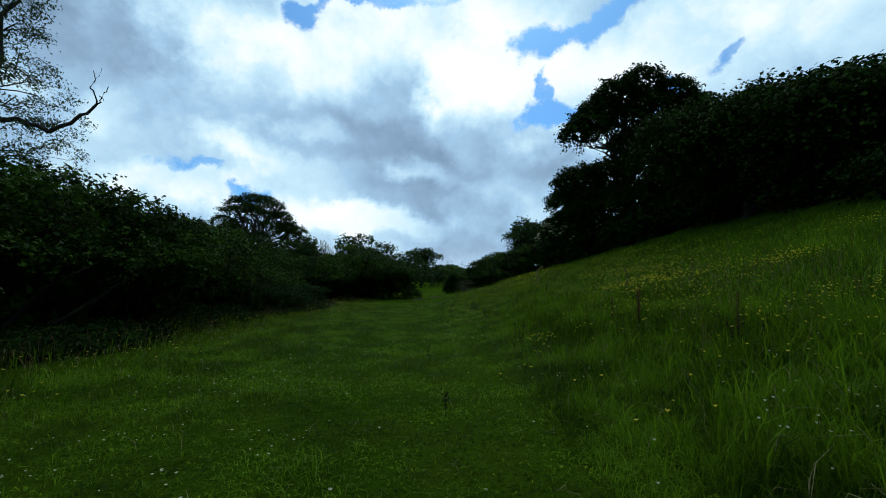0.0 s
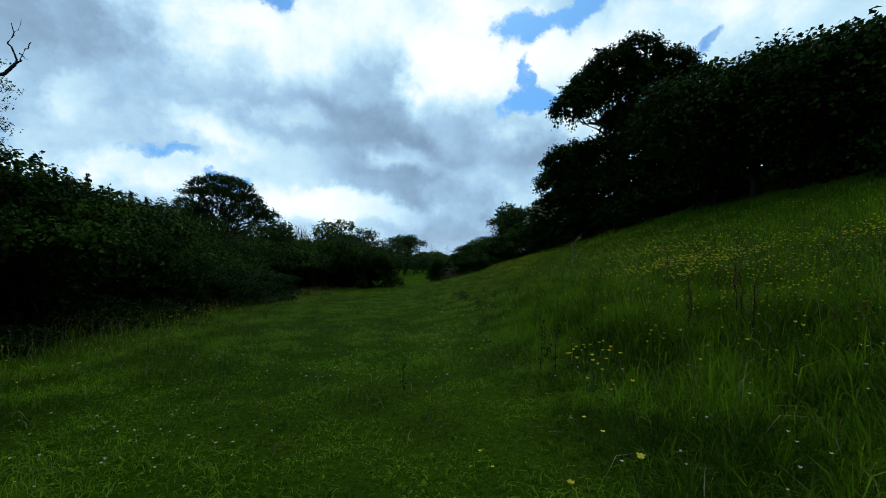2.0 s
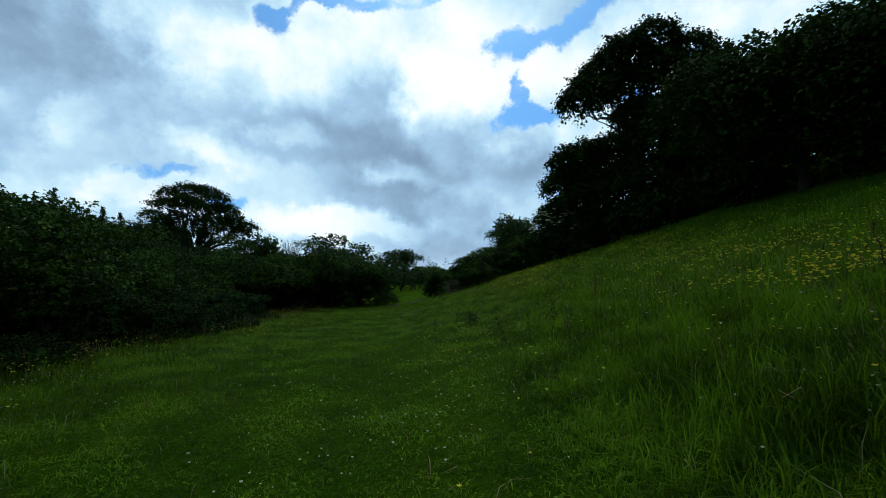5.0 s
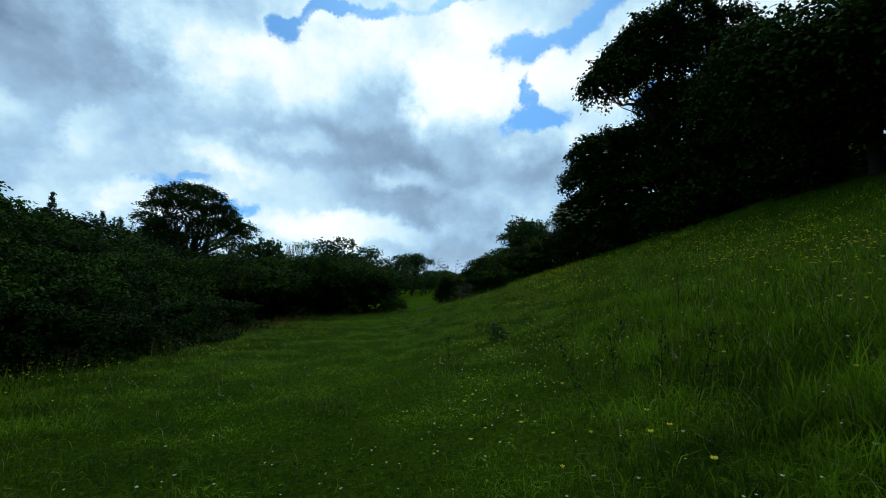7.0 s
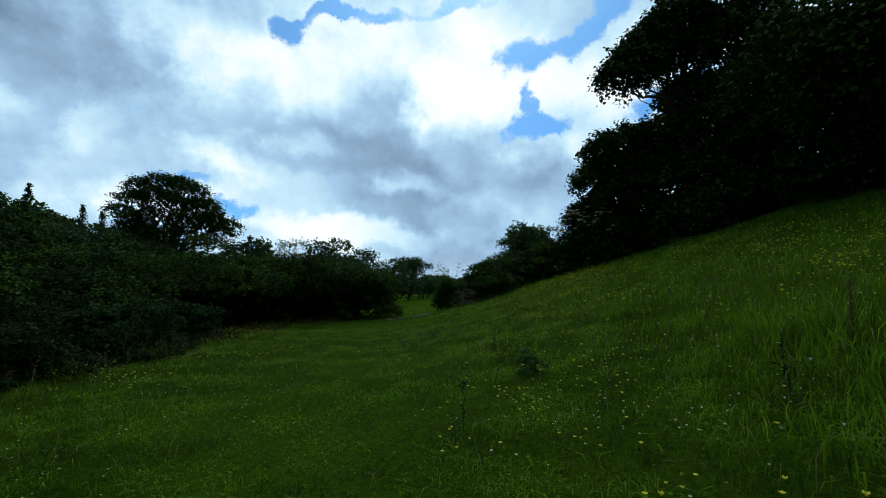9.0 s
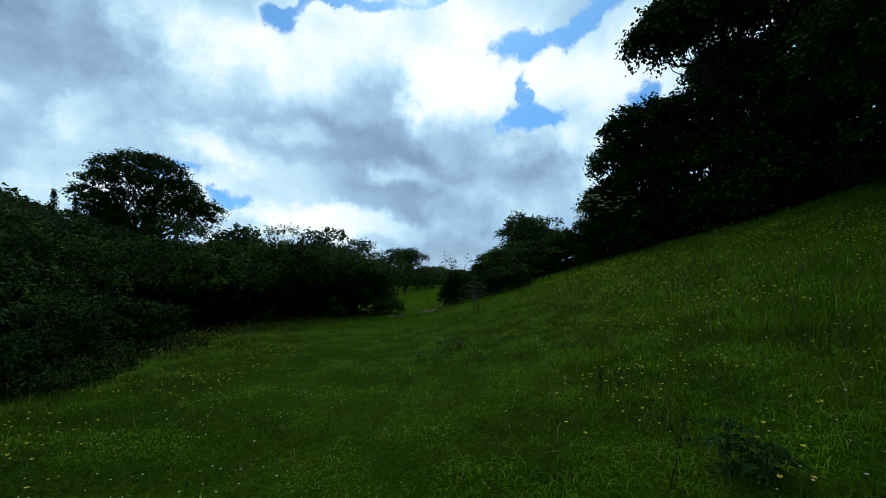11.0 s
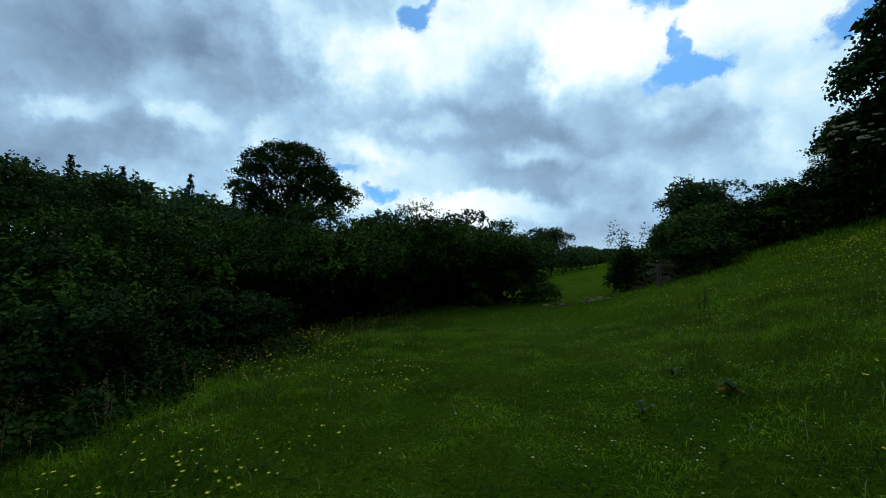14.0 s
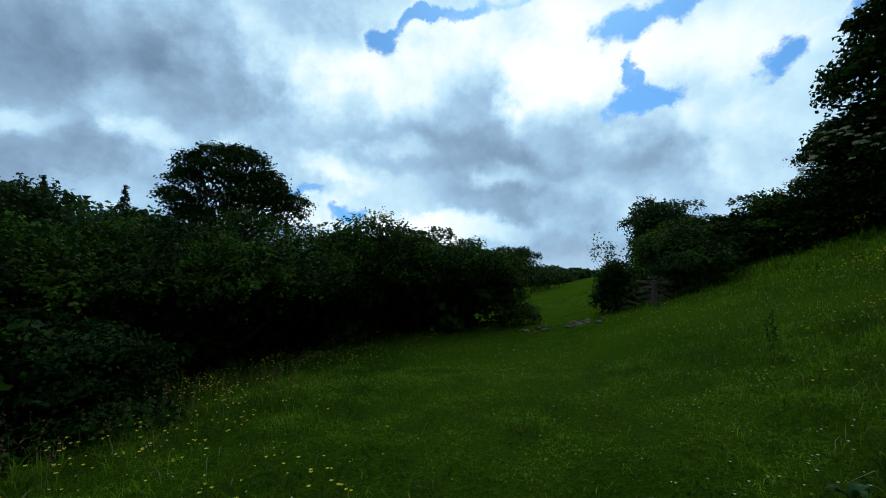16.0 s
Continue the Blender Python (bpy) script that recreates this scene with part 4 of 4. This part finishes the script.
def seedheads(rng, x, y, tall, mat_stem, mat_head, name, label):
    """Grass stalks with plume-like seed heads."""
    n = len(x)
    stalk = blades(rng, x, y, tall, np.full(n, 0.0022), np.full(n, 0.25))
    tips = stalk.reshape(-1, 4, 3)[:, 2]
    k = 9
    p = np.repeat(tips, k, 0)
    s = np.tile(np.linspace(0, 1, k), n)
    p = p + np.stack([rng.normal(size=n * k) * 0.012, rng.normal(size=n * k) * 0.012, -s * 0.14], -1)
    head = leaf_arrays(rng, p, np.tile((0, 0, 1.0), (n * k, 1)), 0.035, -0.6, 0.22)
    v = np.concatenate([stalk, head])
    f = np.arange(len(v)).reshape(-1, 4)
    tagged(new(name, mesh_np(name, v, f, [mat_stem, mat_head], np.r_[np.zeros(n), np.ones(n * k)])), label, "grass", kind="stuff")


x, y = strewn(rng, 520, -8.6, -6.2, 2, 30)
x2, y2 = strewn(rng, 700, 2.2, 13, 1.5, 30)
x, y = np.r_[x, x2], np.r_[y, y2]
seedheads(rng, x, y, rng.uniform(0.35, 0.7, len(x)), STRAW, RED_SEED, "seeding_grass", "tall grass stalks with brownish-pink seed heads")

# ---- flowers ----
def cups(rng, x, y, tall, petals, size, mats, name, label, category):
    """Small open flowers on thin stems, too many to count."""
    n = len(x)
    stalk = blades(rng, x, y, tall, np.full(n, 0.0016), np.full(n, 0.3))
    tips = stalk.reshape(-1, 4, 3)[:, 2]
    a = rng.uniform(0, 6.28, n)[:, None] + np.arange(petals)[None] * 2 * np.pi / petals
    s = (size * rng.uniform(0.7, 1.25, n))[:, None]
    tilt = rng.uniform(0.3, 1.3, n)[:, None]
    out = np.stack([np.cos(a), np.sin(a), tilt + 0 * a], -1)
    side = np.stack([-np.sin(a), np.cos(a), 0 * a], -1) * (s * 2.2 / petals)[..., None]
    c = tips[:, None]
    v = np.stack([np.broadcast_to(c, out.shape), c + out * s[..., None] * 0.6 + side, c + out * s[..., None], c + out * s[..., None] * 0.6 - side], 2).reshape(-1, 3)
    v = np.concatenate([stalk, v])
    f = np.arange(len(v)).reshape(-1, 4)
    tagged(new(name, mesh_np(name, v, f, mats, np.r_[np.zeros(n), np.ones(n * petals)])), label, category, kind="stuff")


def patchy(rng, n, x0, x1, y0, y1, scale):
    x, y = strewn(rng, n * 4, x0, x1, y0, y1)
    f = np.sin(x * scale + 2 * np.sin(y * scale * 0.7)) * np.sin(y * scale * 1.1 + 1.0) + rng.normal(size=len(x)) * 0.35
    pick = np.argsort(-f)[:n]
    return x[pick], y[pick]


x, y = patchy(rng, 3200, 0.8, 15, 2.5, 38, 0.75)
x2, y2 = patchy(rng, 1000, -8.6, -3.8, 3, 40, 0.9)
x3, y3 = patchy(rng, 560, 4.4, 8.6, 8.5, 13.2, 1.5)
x4, y4 = patchy(np.random.default_rng(77), 950, 0.0, 8.0, 4.5, 40, 0.9)
x5, y5 = patchy(rng, 420, 4.5, 11, 23, 37, 0.8)
x6, y6 = patchy(rng, 380, -8.4, -5.6, 25, 38, 1.2)
x, y = np.concatenate([x, x2, x3, x4, x5, x6]), np.concatenate([y, y2, y3, y4, y5, y6])
cups(rng, x, y, sward(x, y) * 0.9 + rng.uniform(0.08, 0.26, len(x)), 5, np.where((x > 4) & (y > 9.5), 0.024, np.where(x < -3, 0.016, 0.015)), [STEM, PETAL], "meadow_buttercups", "scattered small yellow buttercups over the meadow", "buttercups")
x, y = patchy(rng, 1500, -6.5, 3.0, 0.8, 36, 1.1)
x2, y2 = strewn(rng, 900, 1, 13, 2, 36)
x, y = np.r_[x, x2], np.r_[y, y2]
cups(rng, x, y, sward(x, y) * 0.8 + rng.uniform(0.01, 0.07, len(x)), 7, np.where((x > 3) & (y > 9.5), 0.017, 0.0105), [STEM, WHITE_PETAL], "meadow_daisies", "scattered small white daisies and clover heads in the turf", "daisies")


def flower(name, label, petals, length, mat, tall, eye=0.35):
    """One open flower: stem, petals and eye as parts."""
    ob = new(name)
    tagged(ob, label, name)
    rng = np.random.default_rng(int(tall * 1000))
    part("stem", wood_mesh("stem", [limb(rng, (0, 0, -0.03), (0.02, 0.01, tall), 0.0022, 0.0016, 6, 0.03)], STEM, 5), ob)
    for k in range(petals):
        a = 2 * math.pi * k / petals
        s = np.linspace(0, 1, 5)
        w = length * 0.62 * np.sin(np.pi * (0.12 + 0.83 * s)) * (5 / petals) ** 0.8
        r, z = length * s, length * (0.15 * s + 0.42 * s * s)
        v = []
        for q in (-1, 0, 1):
            v.append(np.stack([r * math.cos(a) - q * w * math.sin(a) + 0.02, r * math.sin(a) + q * w * math.cos(a) + 0.01, tall + z + 0.12 * length * q * q * s], -1))
        v = np.concatenate(v)
        f = np.array([(i + 5 * j, i + 1 + 5 * j, i + 6 + 5 * j, i + 5 + 5 * j) for j in range(2) for i in range(4)])
        part("petal", mesh_np("petal", v, f, mat, smooth=True), ob)
    at = np.array([0.02, 0.01, tall + length * 0.12]) + unit(rng, 26) * length * eye * (1, 1, 0.5)
    part("eye", leaf_mesh("eye", leaf_arrays(rng, at, unit(rng, 26), length * 0.22), EYE), ob)
    return ob


BUTTERCUPS = ((1.57, 6.67), (1.63, 6.60), (1.48, 6.56), (1.73, 6.72), (1.42, 6.41), (1.50, 6.33), (0.52, 7.82), (1.33, 12.25), (1.23, 12.02), (1.31, 12.03), (1.28, 11.62), (2.54, 12.19),
              (2.35, 13.05), (0.61, 12.57), (0.46, 19.11), (1.34, 18.32), (1.53, 18.59), (1.38, 18.40), (3.87, 20.31), (3.80, 20.1), (1.25, 17.93), (0.94, 4.67), (0.92, 4.70), (1.43, 5.62),
              (1.17, 3.86), (1.44, 3.86), (0.55, 4.61), (2.9, 5.2), (3.2, 5.5), (2.6, 6.1), (2.2, 8.2), (2.7, 9.3), (3.1, 10.4), (2.0, 15.0), (2.6, 16.2), (1.9, 21.4), (2.4, 22.6), (0.1, 23.6), (0.16, 23.55),
              (-4.8, 26.5), (-5.6, 25.2), (-5.2, 28.1), (1.40, 6.85), (1.46, 6.95), (1.62, 6.88), (1.35, 6.7), (1.7, 6.95), (1.52, 7.02), (1.28, 6.8), (1.66, 6.45))
cup = flower("buttercup", "bright yellow buttercup on a thin green stem", 5, 0.017, PETAL, 0.33)
tagged(cup, group="buttercups beside the track")
low_cup = flower("buttercup", "bright yellow buttercup on a short green stem", 5, 0.016, PETAL, 0.22)
tagged(low_cup, group="buttercups beside the track")
for k, (x, y) in enumerate(BUTTERCUPS):
    src = low_cup if y > 14 else cup
    m = pose(x, y, float(height(x, y)), 5 * math.sin(k * 2.1), 5 * math.cos(k * 1.7), 67.0 * k)
    if k in (0, 14):
        src.matrix_basis = m
    else:
        copy_thing(src, m)
daisy = flower("daisy", "small white daisy in the cropped turf", 11, 0.014, WHITE_PETAL, 0.07, 0.45)
tagged(daisy, group="daisies in the turf")
rng = np.random.default_rng(420)
for k in range(60):
    x, y = rng.uniform(-3.2, 1.2), rng.uniform(2.2, 26)
    x += float(track(y)) + 0.8
    m = pose(x, y, float(height(x, y)), rng.normal() * 8, rng.normal() * 8, rng.uniform(0, 360))
    if k == 0:
        daisy.matrix_basis = m
    else:
        copy_thing(daisy, m)


# ---- docks, thistles and dead stalks ----
def leafy(rng, n, length, wide, rise, mat, parent, name="leaf", label=""):
    """A rosette of long leaves, each a bent strip."""
    for _ in range(n):
        a, l = rng.uniform(0, 2 * math.pi), length * rng.uniform(0.6, 1.15)
        s = np.linspace(0, 1, 6)
        r = l * s * 0.85
        z = l * (rise * s - (rise + 0.1) * 0.75 * s * s) + 0.02
        w = wide * np.sin(np.pi * (0.08 + 0.9 * s)) * rng.uniform(0.8, 1.2)
        v = np.concatenate([np.stack([r * math.cos(a) - q * w * math.sin(a), r * math.sin(a) + q * w * math.cos(a), z + abs(q) * w * 0.35 + rng.normal(size=6) * wide * 0.12], -1) for q in (-1, 0, 1)])
        f = np.array([(i + 6 * j, i + 1 + 6 * j, i + 7 + 6 * j, i + 6 + 6 * j) for j in range(2) for i in range(5)])
        part(name, mesh_np(name, v, f, mat, smooth=True), parent, label)


def dock(x, y, tall, seed, red=True, rusty=0, leaves=6):
    rng = np.random.default_rng(seed)
    ob = thing("dock_plant", x, y, "dock plant with a rust-brown seed spike" if red else "broad-leaved dock plant in the turf", "dock", "docks in the meadow")
    leafy(rng, leaves, 0.19, 0.026, 0.8 if tall else 1.7, DOCK_LEAF, ob)
    if rusty:
        leafy(rng, rusty, 0.2, 0.04, 0.5, RUST, ob, "withered_leaf", "withered orange-brown leaf")
    if tall:
        stem = limb(rng, (0, 0, -0.03), (rng.normal() * 0.06, rng.normal() * 0.06, tall), 0.007, 0.003, 9, 0.015)
        part("stem", wood_mesh("stem", [stem], DRY_STEM, 6), ob)
        n = 240
        s = rng.uniform(0.5, 1.0, n)
        at = np.stack([np.interp(s, np.linspace(0, 1, 9), stem[:, i]) for i in range(3)], -1) + rng.normal(size=(n, 3)) * 0.018
        part("seed_spike", leaf_mesh("seed_spike", leaf_arrays(rng, at, unit(rng, n), 0.014, 0.1, 0.45), RED_SEED if red else STEM), ob)["kind"] = "stuff"
    return ob


DOCK_LEAF = plain_material("dock_leaf", (0.026, 0.064, 0.010), 0.5, 0.4, 0.2)
RUST = plain_material("withered_leaf", (0.30, 0.085, 0.02), 0.7, 0.4, 0.15)
for k, (x, y, tall) in enumerate(((3.2, 6.98, 0.75), (3.05, 6.7, 0.7), (3.3, 7.2, 0.8), (4.78, 10.95, 0.95), (2.9, 7.4, 0.72), (3.12, 4.51, 0.75), (7.2, 12.4, 0.8), (3.9, 16.4, 0.7))):
    dock(x, y, tall, 500 + k)
dock(-0.11, 25.5, 0, 520, False, 3, 12)
dock(-0.52, 26.4, 0, 521, False, 0, 9)
dock(-1.05, 25.1, 0, 522, False, 0, 9)


def stalk(x, y, tall, seed, forks=4, lean=(0.0, 0.0)):
    """A dark dead stalk with a few side shoots and shrivelled leaves."""
    rng = np.random.default_rng(seed)
    ob = thing("dead_stalk", x, y, "thin dark dead stalk with a few withered leaves", "plant stalk", "dead stalks in the grass")
    stem = limb(rng, (0, 0, -0.03), (lean[0], lean[1], tall), 0.0036, 0.002, 10, 0.008)
    part("stem", wood_mesh("stem", [stem], DRY_STEM, 6), ob)
    for _ in range(forks):
        k = rng.integers(4, 9)
        end = stem[k, :3] + (rng.normal() * 0.07, rng.normal() * 0.07, rng.uniform(0.06, 0.18))
        part("side_shoot", wood_mesh("side_shoot", [limb(rng, stem[k, :3], end, 0.003, 0.0015, 5, 0.05)], DRY_STEM, 5), ob)
    at = stem[rng.integers(3, 10, 26), :3] + rng.normal(size=(26, 3)) * 0.02
    part("withered_foliage", leaf_mesh("withered_foliage", leaf_arrays(rng, at, unit(rng, 26), 0.04, 0.5, 0.2), DRY_STEM), ob)
    return ob


for k, (x, y, tall, lean) in enumerate(((1.36, 7.5, 0.72, (-0.05, 0.1)), (1.28, 7.07, 0.75, (0.04, 0.02)), (1.42, 7.08, 0.66, (0.22, 0.05)), (1.2, 7.3, 0.7, (0.02, 0.0)), (1.99, 13.4, 0.62, (0.05, 0)), (1.39, 13.25, 0.6, (-0.3, 0.1)),
                                        (0.24, 16.6, 0.5, (0.0, 0.0)), (1.92, 12.82, 0.6, (0.2, 0)), (2.69, 15.76, 0.55, (0, 0)), (1.03, 20.13, 0.42, (0, 0)), (0.8, 18.5, 0.5, (0.15, 0)), (-0.26, 7.3, 0.42, (0, 0)),
                                        (0.03, 4.4, 0.35, (0, 0)), (3.1, 4.5, 0.66, (-0.12, 0)), (3.22, 4.62, 0.7, (0.02, 0)), (3.36, 4.55, 0.6, (0.1, 0)), (1.7, 13.6, 0.5, (0.0, 0.1)), (0.7, 29.9, 0.6, (0, 0)), (0.8, 30.05, 0.7, (0.05, 0)), (0.95, 30.2, 0.62, (-0.05, 0)))):
    stalk(x, y, tall * (0.75 if y < 8 else 1.0), 540 + k, 1 if y < 8 else 3, lean)


def plume(x, y, tall, seed):
    """A tall withered stalk that ends in a curled, pale, ragged seed head."""
    rng = np.random.default_rng(seed)
    ob = thing("seed_stalk", x, y, "tall thin stalk with a curled pale tan seed head", "plant stalk")
    tip = np.array([0.01, 0.02, tall * 0.80])
    part("stem", wood_mesh("stem", [limb(rng, (0, 0, -0.03), tip, 0.0032, 0.0022, 10, 0.006)], STEM, 6), ob)
    s = np.linspace(0, 1, 9)
    main = np.column_stack([tip[0] + 0.030 * np.sin(s * 7) + 0.07 * s * s, tip[1] + 0.02 * np.cos(s * 6) - 0.02, tip[2] + tall * 0.2 * s, 0.009 - 0.006 * s])
    curls = [main]
    for k in (2, 3, 4, 5, 6, 7):
        way = np.array([0.05 + 0.02 * rng.random(), rng.normal() * 0.03, 0.055])
        curls.append(limb(rng, main[k, :3], main[k, :3] + way * (1 if k % 2 else -0.6) + (0, 0, 0.03), 0.007, 0.002, 6, 0.06, -0.015))
    part("seed_head", wood_mesh("seed_head", curls, STRAW, 6), ob, "curled pale tan seed head")
    at = main[rng.integers(1, 9, 60), :3] + rng.normal(size=(60, 3)) * 0.012
    part("husks", leaf_mesh("husks", leaf_arrays(rng, at, unit(rng, 60), 0.03, -0.4, 0.25), STRAW), ob)["kind"] = "stuff"
    return ob


plume(1.62, 7.55, 1.46, 565)


def thistle(x, y, tall, seed):
    rng = np.random.default_rng(seed)
    ob = thing("thistle", x, y, "dark green spiny thistle in the grass", "thistle", "thistles in the grass")
    part("stem", wood_mesh("stem", [limb(rng, (0, 0, -0.03), (0.01, 0.01, tall), 0.008, 0.004, 7, 0.01)], STEM, 6), ob)
    at, out = [], []
    for _ in range(22):
        a, z, l = rng.uniform(0, 2 * math.pi), tall * rng.uniform(0.05, 1.0), rng.uniform(0.1, 0.2)
        for s in np.linspace(0.1, 1, 9):
            for side in (-1, 1):
                r = l * s
                at.append((r * math.cos(a) - side * 0.018 * math.sin(a), r * math.sin(a) + side * 0.018 * math.cos(a), z + 0.1 * s - 0.12 * s * s))
                out.append((math.cos(a), math.sin(a), 0.2))
    part("spiny_foliage", leaf_mesh("spiny_foliage", leaf_arrays(rng, np.array(at), np.array(out), 0.042, 0.1, 0.22), DOCK_LEAF), ob)
    return ob


for k, (x, y, tall) in enumerate(((1.2, 18.5, 0.34), (1.32, 18.3, 0.24)  )):
    thistle(x, y, tall, 570 + k)


bush("bramble_bush", 3.1, 42.3, "low bramble growing over the ruined wall", 2.0, 1.2, 1.7, 7000, 0.07, BRAMBLE_LEAF, 590, "brambles along the hedge", spread=7, length=0.4, masses=20, layers=(0.25, 0.5))
